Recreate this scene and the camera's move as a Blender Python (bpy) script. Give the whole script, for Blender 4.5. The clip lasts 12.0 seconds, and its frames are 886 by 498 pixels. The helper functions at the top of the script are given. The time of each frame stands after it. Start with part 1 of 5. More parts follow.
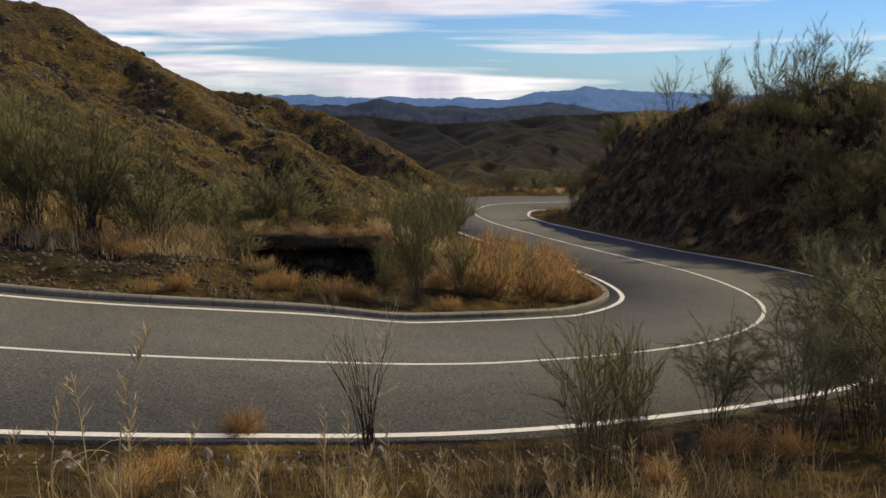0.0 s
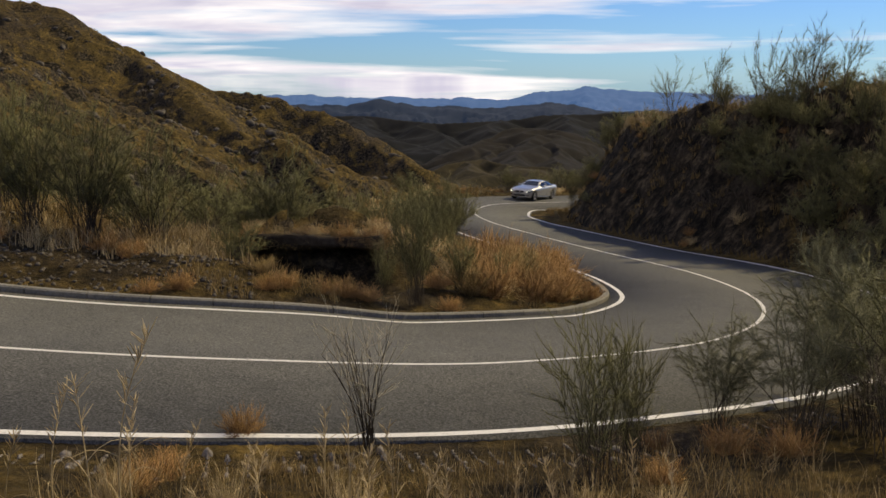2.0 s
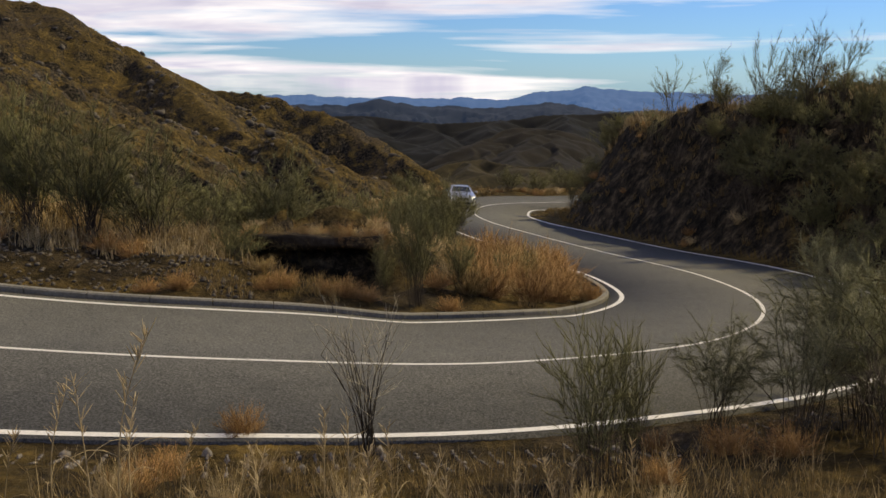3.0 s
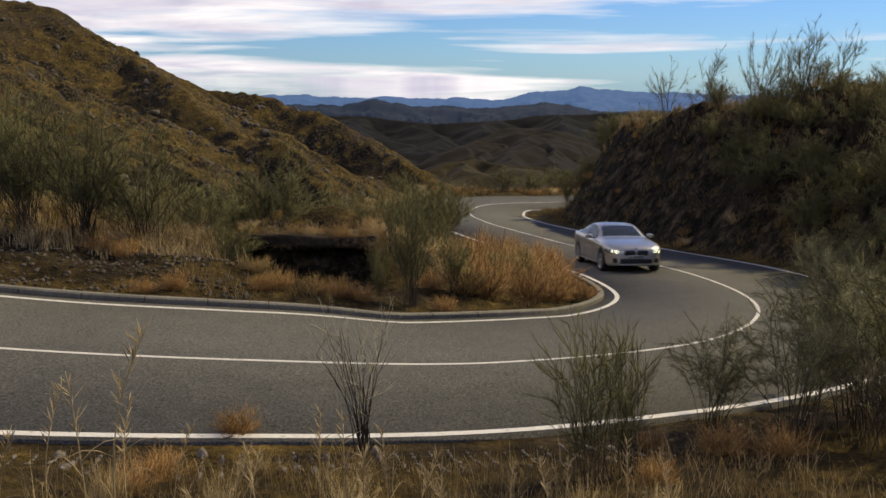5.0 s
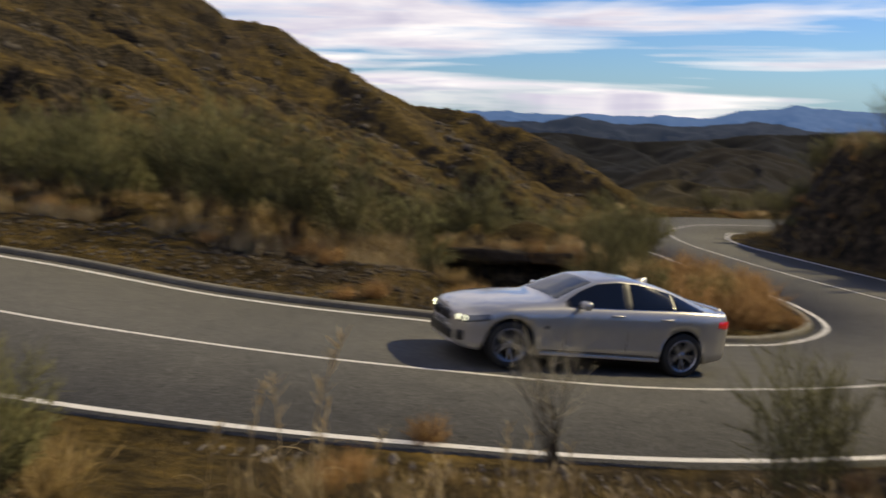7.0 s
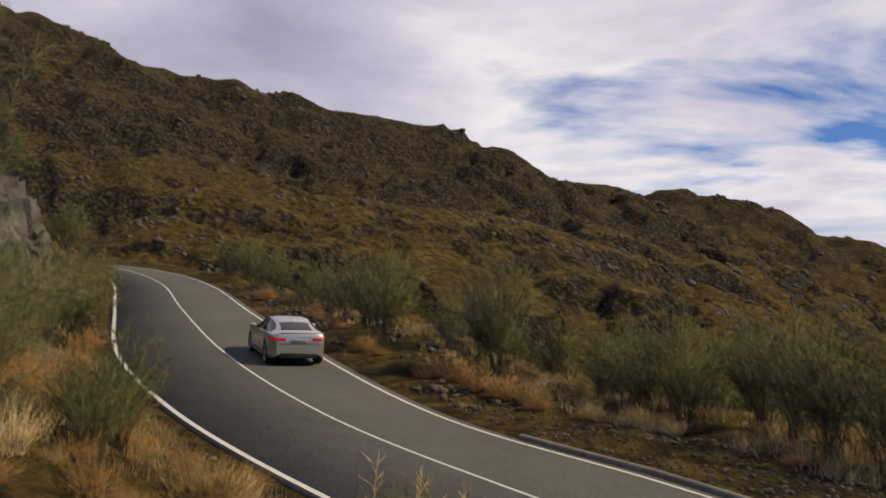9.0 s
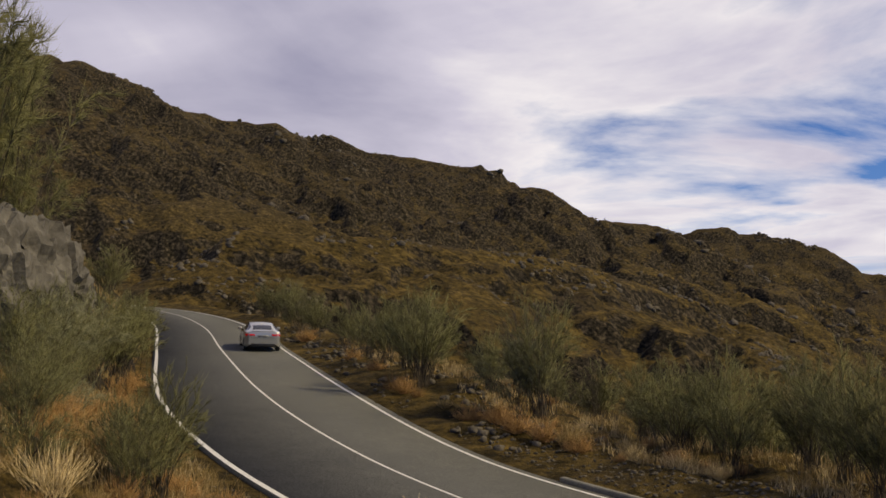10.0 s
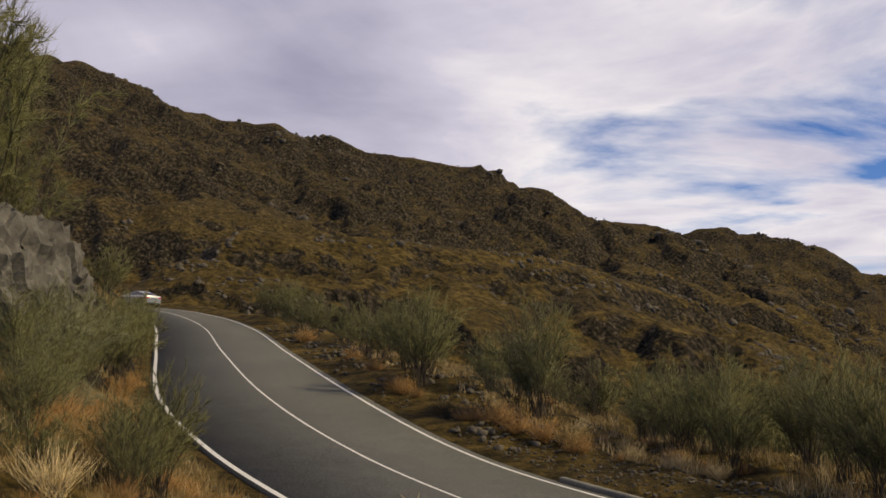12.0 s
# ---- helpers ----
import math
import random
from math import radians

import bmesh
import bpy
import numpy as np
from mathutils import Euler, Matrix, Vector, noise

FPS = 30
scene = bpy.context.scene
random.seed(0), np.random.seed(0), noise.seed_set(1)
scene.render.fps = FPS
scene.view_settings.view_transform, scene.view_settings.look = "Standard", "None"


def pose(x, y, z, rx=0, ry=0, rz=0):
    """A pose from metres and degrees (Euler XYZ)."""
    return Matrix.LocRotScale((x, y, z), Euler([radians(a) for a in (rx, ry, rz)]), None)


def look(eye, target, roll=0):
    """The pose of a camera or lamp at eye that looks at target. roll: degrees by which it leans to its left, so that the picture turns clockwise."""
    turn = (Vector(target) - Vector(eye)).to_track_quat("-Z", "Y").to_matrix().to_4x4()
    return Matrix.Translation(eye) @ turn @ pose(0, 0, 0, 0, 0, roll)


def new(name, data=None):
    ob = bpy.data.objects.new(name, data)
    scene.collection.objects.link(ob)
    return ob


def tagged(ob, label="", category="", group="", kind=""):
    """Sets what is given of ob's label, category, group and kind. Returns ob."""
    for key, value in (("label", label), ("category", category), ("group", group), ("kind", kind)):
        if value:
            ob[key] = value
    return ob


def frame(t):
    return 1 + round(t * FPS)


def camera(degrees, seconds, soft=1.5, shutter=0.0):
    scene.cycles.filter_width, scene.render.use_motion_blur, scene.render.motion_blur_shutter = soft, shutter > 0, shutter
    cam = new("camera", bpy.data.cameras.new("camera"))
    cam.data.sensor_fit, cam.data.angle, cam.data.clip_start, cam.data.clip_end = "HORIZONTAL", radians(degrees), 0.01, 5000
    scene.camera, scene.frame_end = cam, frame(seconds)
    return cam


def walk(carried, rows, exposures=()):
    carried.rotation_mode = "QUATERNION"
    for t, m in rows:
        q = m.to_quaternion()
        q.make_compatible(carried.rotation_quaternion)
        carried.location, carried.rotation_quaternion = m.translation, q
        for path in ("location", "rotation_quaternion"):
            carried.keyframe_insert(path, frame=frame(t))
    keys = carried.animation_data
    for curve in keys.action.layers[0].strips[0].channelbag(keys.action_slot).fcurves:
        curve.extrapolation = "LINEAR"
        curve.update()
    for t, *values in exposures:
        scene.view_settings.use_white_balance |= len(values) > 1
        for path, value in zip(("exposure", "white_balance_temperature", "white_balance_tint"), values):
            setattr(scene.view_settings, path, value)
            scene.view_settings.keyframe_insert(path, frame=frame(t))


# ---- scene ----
# ---- camera: on a tripod on the bank above the hairpin, panning after the car ----
cam = camera(48.6, 12.0, 1.6, 0.5)
walk(cam, [
    (0.0, pose(0, 0, 0, 80.10, 0.16, 0.0)),
    (2.0, pose(0, 0, 0, 80.10, 0.16, 0.0)),
    (3.0, pose(0, 0, 0, 80.10, 0.15, -0.02)),
    (4.0, pose(0, 0, 0, 80.10, 0.13, -0.17)),
    (5.0, pose(0, 0, 0, 80.10, 0.12, -0.29)),
    (5.5, pose(0, 0, 0, 80.10, 0.11, -0.35)),
    (6.0, pose(0, 0, 0, 80.11, 0.12, -0.17)),
    (6.5, pose(0, 0, 0, 80.18, 0.13, 2.70)),
    (7.0, pose(0, 0, 0, 81.03, -0.33, 11.36)),
    (7.5, pose(0, 0, 0, 83.20, -0.88, 23.01)),
    (7.7, pose(0, 0, 0, 84.51, -1.05, 27.36)),
    (8.3, pose(0, 0, 0, 89.10, -0.90, 38.00)),
    (8.9, pose(0, 0, 0, 93.00, -0.35, 43.90)),
    (9.3, pose(0, 0, 0, 94.54, -0.13, 45.63)),
    (9.5, pose(0, 0, 0, 95.12, -0.08, 46.20)),
    (10.0, pose(0, 0, 0, 95.84, -0.05, 46.73)),
    (10.5, pose(0, 0, 0, 95.84, -0.05, 46.70)),
    (12.0, pose(0, 0, 0, 95.84, -0.03, 46.70)),
], [(0.0, 0.0, 9200, -1), (6.5, 0.0, 9200, -1), (9.3, -0.2, 9200, -1), (12.0, -0.2, 9200, -1)])

# ---- sky and sun ----
SUN_AZ, SUN_EL = 57.0, 39.0  # degrees east of the road's far view, and up


def build_light():
    world = bpy.data.worlds.new("sky")
    scene.world = world
    world.use_nodes = True
    nt = world.node_tree
    bg = nt.nodes["Background"]
    sky = nt.nodes.new("ShaderNodeTexSky")
    sky.sky_type, sky.sun_disc = "NISHITA", False
    sky.sun_elevation, sky.sun_rotation = radians(SUN_EL), radians(SUN_AZ)
    sky.altitude, sky.air_density, sky.dust_density = 900, 1.0, 0.2
    # clouds: a thin layer seen in perspective, streaked along the horizon
    tc = nt.nodes.new("ShaderNodeTexCoord")
    sep = nt.nodes.new("ShaderNodeSeparateXYZ")
    nt.links.new(tc.outputs["Generated"], sep.inputs[0])

    def calc(op, a, b=None):
        n = nt.nodes.new("ShaderNodeMath")
        n.operation = op
        for s, val in zip(n.inputs, (a, b)):
            if val is None:
                continue
            if isinstance(val, (int, float)):
                s.default_value = val
            else:
                nt.links.new(val, s)
        return n.outputs[0]

    up = calc("ADD", calc("MAXIMUM", sep.outputs["Z"], 0.0), 0.09)
    comb = nt.nodes.new("ShaderNodeCombineXYZ")
    nt.links.new(calc("DIVIDE", sep.outputs["X"], up), comb.inputs[0])
    nt.links.new(calc("DIVIDE", sep.outputs["Y"], up), comb.inputs[1])
    big = nt.nodes.new("ShaderNodeTexNoise")
    big.inputs["Scale"].default_value, big.inputs["Detail"].default_value, big.inputs["Roughness"].default_value = 0.55, 8.0, 0.55
    big.inputs["Distortion"].default_value = 0.6
    nt.links.new(comb.outputs[0], big.inputs["Vector"])
    low = nt.nodes.new("ShaderNodeMapping")
    low.inputs["Scale"].default_value = (2.2, 2.2, 34.0)
    low.inputs["Location"].default_value = (1.3, 0.4, 0.62)
    nt.links.new(tc.outputs["Generated"], low.inputs["Vector"])
    streak = nt.nodes.new("ShaderNodeTexNoise")
    streak.inputs["Scale"].default_value, streak.inputs["Detail"].default_value, streak.inputs["Distortion"].default_value = 1.0, 7.0, 0.25
    nt.links.new(low.outputs[0], streak.inputs["Vector"])
    rise = nt.nodes.new("ShaderNodeMapRange")
    rise.inputs["From Min"].default_value, rise.inputs["From Max"].default_value = 0.05, 0.13
    nt.links.new(sep.outputs["Z"], rise.inputs["Value"])
    both = nt.nodes.new("ShaderNodeMix")
    nt.links.new(rise.outputs[0], both.inputs[0])
    nt.links.new(streak.outputs["Fac"], both.inputs[2])
    nt.links.new(big.outputs["Fac"], both.inputs[3])
    # more cloud towards the mountain
    cover = calc("ADD", both.outputs[0], calc("MULTIPLY", calc("SUBTRACT", calc("MULTIPLY", sep.outputs["X"], -1.0), 0.17), 0.3))
    veil = nt.nodes.new("ShaderNodeMapRange")
    veil.inputs["From Min"].default_value, veil.inputs["From Max"].default_value = 0.0, 0.055
    veil.inputs["To Min"].default_value, veil.inputs["To Max"].default_value = 0.045, 0.0
    nt.links.new(sep.outputs["Z"], veil.inputs["Value"])
    cover = calc("ADD", cover, veil.outputs[0])
    cr = nt.nodes.new("ShaderNodeValToRGB")
    cr.color_ramp.elements[0].position, cr.color_ramp.elements[1].position = 0.46, 0.57
    nt.links.new(cover, cr.inputs["Fac"])
    shade = nt.nodes.new("ShaderNodeValToRGB")
    shade.color_ramp.elements.new(0.6)
    for e, (p, c) in zip(shade.color_ramp.elements, ((0.47, (0.96, 0.99, 1.34, 1)), (0.66, (0.6, 0.62, 1.0, 1)), (0.95, (0.32, 0.34, 0.64, 1)))):
        e.position, e.color = p, c
    billow = nt.nodes.new("ShaderNodeTexNoise")
    billow.inputs["Scale"].default_value, billow.inputs["Detail"].default_value, billow.inputs["Distortion"].default_value = 1.1, 6.0, 0.4
    nt.links.new(comb.outputs[0], billow.inputs["Vector"])
    nt.links.new(calc("ADD", cover, calc("MULTIPLY", calc("SUBTRACT", billow.outputs["Fac"], 0.5), 0.6)), shade.inputs["Fac"])
    gain = nt.nodes.new("ShaderNodeMix")
    gain.data_type, gain.blend_type = "RGBA", "MULTIPLY"
    gain.inputs[0].default_value = 1.0
    nt.links.new(shade.outputs["Color"], gain.inputs[6])
    gain.inputs[7].default_value = (CLOUD, CLOUD, CLOUD, 1)
    mx = nt.nodes.new("ShaderNodeMix")
    mx.data_type = "RGBA"
    nt.links.new(cr.outputs["Color"], mx.inputs[0])
    tint = nt.nodes.new("ShaderNodeMix")
    tint.data_type, tint.blend_type = "RGBA", "MULTIPLY"
    tint.inputs[0].default_value = 1.0
    nt.links.new(sky.outputs["Color"], tint.inputs[6])
    tint.inputs[7].default_value = (0.5, 0.92, 2.1, 1)
    nt.links.new(tint.outputs[2], mx.inputs[6])
    nt.links.new(gain.outputs[2], mx.inputs[7])
    nt.links.new(mx.outputs[2], bg.inputs["Color"])
    bg.inputs["Strength"].default_value = SKY
    sun = new("sun", bpy.data.lights.new("sun", "SUN"))
    sun.data.energy, sun.data.angle, sun.data.color = SUN, radians(0.6), (1.0, 0.89, 0.72)
    a, e = radians(SUN_AZ), radians(SUN_EL)
    to_sun = Vector((math.sin(a) * math.cos(e), math.cos(a) * math.cos(e), math.sin(e)))
    sun.matrix_world = look(to_sun * 200, (0, 0, 0))


CLOUD, SKY, SUN = 15.5, 0.068, 4.3
build_light()

# the road: x, y, z, crossfall, half widths to the driver's right and left edge
KERB_FROM, KERB_TO = 7.5 + 3, 14.6 + 3
ROAD_ROWS = [
    (62, 112, -12.6, 0.0, 3.1, 3.1), (44, 100, -11.4, 0.0, 3.1, 3.1), (30, 88.5, -10.4, 0.0, 3.1, 3.1),
    (20.06, 80.03, -9.63, 0.01, 3.09, 3.14), (14.77, 74.97, -9.21, 0.02, 3.08, 3.15), (9.48, 69.85, -8.78, 0.03, 3.07, 3.18),
    (3.58, 65.19, -8.35, 0.05, 3.07, 3.21), (1.91, 58.06, -7.92, 0.05, 3.09, 3.16), (2.47, 50.76, -7.43, 0.04, 3.11, 3.08),
    (4.07, 42.75, -6.84, 0.03, 3.12, 3.05), (5.71, 34.95, -6.21, 0.03, 3.15, 3.02), (7.28, 27.62, -5.58, 0.01, 3.14, 3.04),
    (7.14, 21.51, -5.04, 0.0, 3.08, 3.09), (4.92, 16.84, -4.56, -0.02, 3.09, 3.08), (1.01, 13.78, -4.08, -0.03, 3.12, 3.02),
    (-2.49, 12.62, -3.7, -0.02, 3.09, 3.04), (-6.25, 12.21, -3.36, -0.03, 2.99, 3.16), (-10.54, 12.48, -2.98, -0.02, 2.99, 3.17),
    (-17.67, 14.06, -2.36, -0.05, 2.8, 3.28), (-27.57, 17.87, -1.42, -0.01, 2.93, 3.28), (-41.56, 24.65, -0.1, -0.01, 3.06, 3.03),
    (-56.26, 31.91, 1.43, -0.02, 3.06, 3.0), (-68.89, 36.25, 2.72, -0.02, 3.05, 3.05), (-80.25, 37.02, 3.79, -0.02, 3.06, 3.06),
    (-95, 32, 5.0, 0.0, 3.06, 3.06), (-108, 22, 6.0, 0.0, 3.06, 3.06),
]


# ---- materials ----
def mat(name):
    m = bpy.data.materials.new(name)
    m.use_nodes = True
    nt = m.node_tree
    return m, nt, nt.nodes["Principled BSDF"]


def node(nt, kind, **inputs):
    n = nt.nodes.new(kind)
    for k, val in inputs.items():
        n.inputs[k.replace("_", " ")].default_value = val
    return n


def coords(nt, scale=1.0, local=False):
    """Object or world place, so that grain keeps its real size."""
    if local:
        out = nt.nodes.new("ShaderNodeTexCoord").outputs["Object"]
    else:
        out = nt.nodes.new("ShaderNodeNewGeometry").outputs["Position"]
    mp = nt.nodes.new("ShaderNodeMapping")
    mp.inputs["Scale"].default_value = (scale, scale, scale) if not isinstance(scale, tuple) else scale
    nt.links.new(out, mp.inputs["Vector"])
    return mp.outputs["Vector"]


def noise_tex(nt, vec, scale, detail=4.0, rough=0.55):
    n = node(nt, "ShaderNodeTexNoise", Scale=scale, Detail=detail, Roughness=rough)
    nt.links.new(vec, n.inputs["Vector"])
    return n.outputs["Fac"]


def ramp(nt, fac, stops):
    r = nt.nodes.new("ShaderNodeValToRGB")
    els = r.color_ramp.elements
    while len(els) < len(stops):
        els.new(0.5)
    for e, (p, c) in zip(els, stops):
        e.position, e.color = p, (*c, 1) if len(c) == 3 else c
    nt.links.new(fac, r.inputs["Fac"])
    return r.outputs["Color"]


def mix(nt, fac, a, b, mode="MIX"):
    n = nt.nodes.new("ShaderNodeMix")
    n.data_type, n.blend_type = "RGBA", mode
    for sock, val in ((n.inputs[0], fac), (n.inputs[6], a), (n.inputs[7], b)):
        if isinstance(val, (int, float)):
            sock.default_value = val
        elif isinstance(val, tuple):
            sock.default_value = (*val, 1)
        else:
            nt.links.new(val, sock)
    return n.outputs[2]


def bump(nt, bsdf, height, strength=0.5, distance=0.02):
    b = node(nt, "ShaderNodeBump", Strength=strength, Distance=distance)
    nt.links.new(height, b.inputs["Height"])
    nt.links.new(b.outputs["Normal"], bsdf.inputs["Normal"])


def grained(name, dark, light, fine=30.0, coarse=1.5, roughness=0.8, relief=0.4, depth=0.01, local=False, metallic=0.0, coat=0.0):
    """A surface of two colours that vary at two scales."""
    m, nt, b = mat(name)
    vec = coords(nt, 1.0, local)
    a, c = noise_tex(nt, vec, fine), noise_tex(nt, vec, coarse, 3.0)
    mid = tuple((p + q) / 2 for p, q in zip(dark, light))
    col = mix(nt, 0.5, ramp(nt, a, [(0.3, dark), (0.7, light)]), ramp(nt, c, [(0.3, dark), (0.55, mid), (0.75, light)]))
    nt.links.new(col, b.inputs["Base Color"])
    b.inputs["Roughness"].default_value, b.inputs["Metallic"].default_value = roughness, metallic
    b.inputs["Coat Weight"].default_value = coat
    if roughness >= 0.9:
        b.inputs["Specular IOR Level"].default_value = 0.08
    if relief:
        bump(nt, b, a, relief, depth)
    return m


def leafy(name, dark, light, roughness=0.7, trans=0.0):
    """Stems and blades: the colour varies from piece to piece and from plant to plant."""
    m, nt, b = mat(name)
    geo = nt.nodes.new("ShaderNodeNewGeometry")
    info = nt.nodes.new("ShaderNodeObjectInfo")
    a = ramp(nt, geo.outputs["Random Per Island"], [(0.0, dark), (1.0, light)])
    hue = node(nt, "ShaderNodeHueSaturation")
    mr = node(nt, "ShaderNodeMapRange", To_Min=0.75, To_Max=1.25)
    nt.links.new(info.outputs["Random"], mr.inputs["Value"])
    nt.links.new(mr.outputs["Result"], hue.inputs["Value"])
    nt.links.new(a, hue.inputs["Color"])
    nt.links.new(hue.outputs["Color"], b.inputs["Base Color"])
    b.inputs["Roughness"].default_value = roughness
    b.inputs["Specular IOR Level"].default_value = 0.15
    return m


def ground_material():
    """Dry grass, bare gravelly soil and rock, sorted by patches and by steepness."""
    m, nt, b = mat("dry hillside soil and grass")
    geo = nt.nodes.new("ShaderNodeNewGeometry")
    vec = geo.outputs["Position"]
    big, mid, fine = noise_tex(nt, vec, 0.03, 5.0, 0.6), noise_tex(nt, vec, 0.3, 6.0, 0.7), noise_tex(nt, vec, 6.0, 6.0, 0.7)
    grit, tuft = noise_tex(nt, vec, 28.0, 3.0, 0.6), noise_tex(nt, vec, 1.3, 8.0, 0.8)
    grass = ramp(nt, mid, [(0.3, (0.044, 0.032, 0.0115)), (0.5, (0.095, 0.068, 0.024)), (0.72, (0.17, 0.118, 0.042))])
    soil = ramp(nt, fine, [(0.3, (0.026, 0.02, 0.014)), (0.55, (0.062, 0.048, 0.034)), (0.8, (0.16, 0.13, 0.1))])
    rock = ramp(nt, tuft, [(0.35, (0.012, 0.0105, 0.008)), (0.52, (0.04, 0.033, 0.025)), (0.68, (0.12, 0.1, 0.076))])
    patch = ramp(nt, mix(nt, 0.45, big, mid), [(0.37, (0, 0, 0)), (0.49, (1, 1, 1))])
    col = mix(nt, patch, soil, grass)
    # between 12 and 36 m up, as much as half rock colour is mixed in
    place = nt.nodes.new("ShaderNodeSeparateXYZ")
    nt.links.new(vec, place.inputs["Vector"])
    high = node(nt, "ShaderNodeMapRange", From_Min=12.0, From_Max=36.0, To_Max=0.5)
    nt.links.new(place.outputs["Z"], high.inputs["Value"])
    col = mix(nt, high.outputs["Result"], col, rock)
    sep = nt.nodes.new("ShaderNodeSeparateXYZ")
    nt.links.new(geo.outputs["True Normal"], sep.inputs["Vector"])
    lean = node(nt, "ShaderNodeMath")
    lean.operation = "MULTIPLY_ADD"
    nt.links.new(tuft, lean.inputs[0])
    lean.inputs[1].default_value = 0.35
    nt.links.new(sep.outputs["Z"], lean.inputs[2])
    col = mix(nt, ramp(nt, lean.outputs[0], [(0.86, (1, 1, 1)), (0.98, (0, 0, 0))]), col, rock)
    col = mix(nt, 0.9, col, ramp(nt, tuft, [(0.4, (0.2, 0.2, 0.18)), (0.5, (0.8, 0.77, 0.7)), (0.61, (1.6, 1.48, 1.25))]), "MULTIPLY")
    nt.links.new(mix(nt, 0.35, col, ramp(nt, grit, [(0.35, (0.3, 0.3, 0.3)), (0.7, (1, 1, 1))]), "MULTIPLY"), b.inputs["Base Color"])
    b.inputs["Roughness"].default_value = 0.95
    b.inputs["Specular IOR Level"].default_value = 0.08
    bump(nt, b, mix(nt, 0.5, fine, tuft), 1.0, 0.35)
    return m


def asphalt_material():
    m, nt, b = mat("worn grey asphalt")
    geo = nt.nodes.new("ShaderNodeNewGeometry")
    vec = geo.outputs["Position"]
    fine, mid, big = noise_tex(nt, vec, 34.0, 4.0, 0.75), noise_tex(nt, vec, 1.6, 4.0), noise_tex(nt, vec, 0.22, 3.0)
    base = ramp(nt, fine, [(0.34, (0.035, 0.035, 0.033)), (0.5, (0.095, 0.094, 0.088)), (0.66, (0.185, 0.182, 0.17))])
    tone = ramp(nt, mix(nt, 0.5, mid, big), [(0.3, (0.72, 0.72, 0.73)), (0.7, (1.05, 1.03, 1.0))])
    nt.links.new(mix(nt, 1.0, base, tone, "MULTIPLY"), b.inputs["Base Color"])
    b.inputs["Roughness"].default_value = 0.95
    b.inputs["Specular IOR Level"].default_value = 0.2
    bump(nt, b, fine, 0.35, 0.006)
    return m


def line_material():
    m, nt, b = mat("worn white road paint")
    vec = coords(nt)
    a, c = noise_tex(nt, vec, 14.0, 6.0, 0.7), noise_tex(nt, vec, 60.0, 3.0)
    nt.links.new(mix(nt, ramp(nt, a, [(0.32, (0, 0, 0)), (0.42, (1, 1, 1))]), (0.2, 0.19, 0.18), ramp(nt, c, [(0.2, (0.44, 0.42, 0.39)), (0.7, (0.68, 0.66, 0.62))])), b.inputs["Base Color"])
    b.inputs["Roughness"].default_value = 0.6
    return m


GROUND, ASPHALT, PAINT = ground_material(), asphalt_material(), line_material()
CONCRETE = grained("weathered grey kerb concrete", (0.1, 0.094, 0.08), (0.27, 0.25, 0.21), 25.0, 2.0, 0.9, 0.5, 0.008)
STONE = grained("rough grey-brown stone", (0.034, 0.029, 0.023), (0.17, 0.145, 0.115), 5.0, 0.8, 0.95, 0.9, 0.06)
PALE_ROCK = grained("pale limestone rock", (0.034, 0.03, 0.025), (0.185, 0.168, 0.145), 3.0, 0.9, 0.95, 0.9, 0.08)
GRAVEL = grained("grey shoulder gravel", (0.05, 0.043, 0.036), (0.3, 0.265, 0.23), 18.0, 1.0, 0.95, 0.8, 0.02)
BROOM = leafy("grey-green broom twigs", (0.054, 0.053, 0.021), (0.17, 0.16, 0.072))
BROOM_DRY = leafy("bleached broom twigs", (0.2, 0.18, 0.13), (0.4, 0.36, 0.28))
PALE_BROOM = leafy("silvery broom twigs", (0.085, 0.085, 0.045), (0.24, 0.23, 0.14))
BARK = leafy("dark broom bark", (0.035, 0.027, 0.02), (0.1, 0.08, 0.06))
RUST = leafy("rust-coloured dry shrub", (0.15, 0.08, 0.03), (0.37, 0.215, 0.092))
STRAW = leafy("pale dry grass", (0.28, 0.2, 0.1), (0.62, 0.48, 0.27))
TAN = leafy("tan grass", (0.13, 0.09, 0.035), (0.32, 0.22, 0.1))
SCRUB = leafy("dull olive hillside scrub", (0.018, 0.016, 0.007), (0.075, 0.062, 0.024))
# valley hills: cloud shade and haze are painted into these very dark colours
HILL_DARK = grained("distant scrub with cloud shade in its colour", (0.004, 0.005, 0.006), (0.014, 0.014, 0.014), 0.07, 0.012, 1.0, 0.0)
HILL_BROWN = grained("brown slope with cloud shade in its colour", (0.008, 0.0075, 0.0065), (0.026, 0.022, 0.017), 0.12, 0.02, 1.0, 0.0)
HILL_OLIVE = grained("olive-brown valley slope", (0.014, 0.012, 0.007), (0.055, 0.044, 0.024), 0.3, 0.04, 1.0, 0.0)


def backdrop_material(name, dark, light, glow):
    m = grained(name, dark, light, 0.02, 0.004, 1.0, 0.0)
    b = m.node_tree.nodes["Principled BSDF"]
    # aerial haze is painted as a blue glow; the hills themselves emit nothing
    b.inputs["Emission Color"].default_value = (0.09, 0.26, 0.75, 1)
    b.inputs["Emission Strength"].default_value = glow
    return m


# haze of distance is put into these bluish base colours and their glow
HAZE_MID = backdrop_material("far ridges with blue haze painted in", (0.008, 0.011, 0.018), (0.026, 0.03, 0.04), 0.05)
HAZE_FAR = backdrop_material("far mountains with haze as blue glow", (0.03, 0.05, 0.1), (0.05, 0.07, 0.13), 0.33)
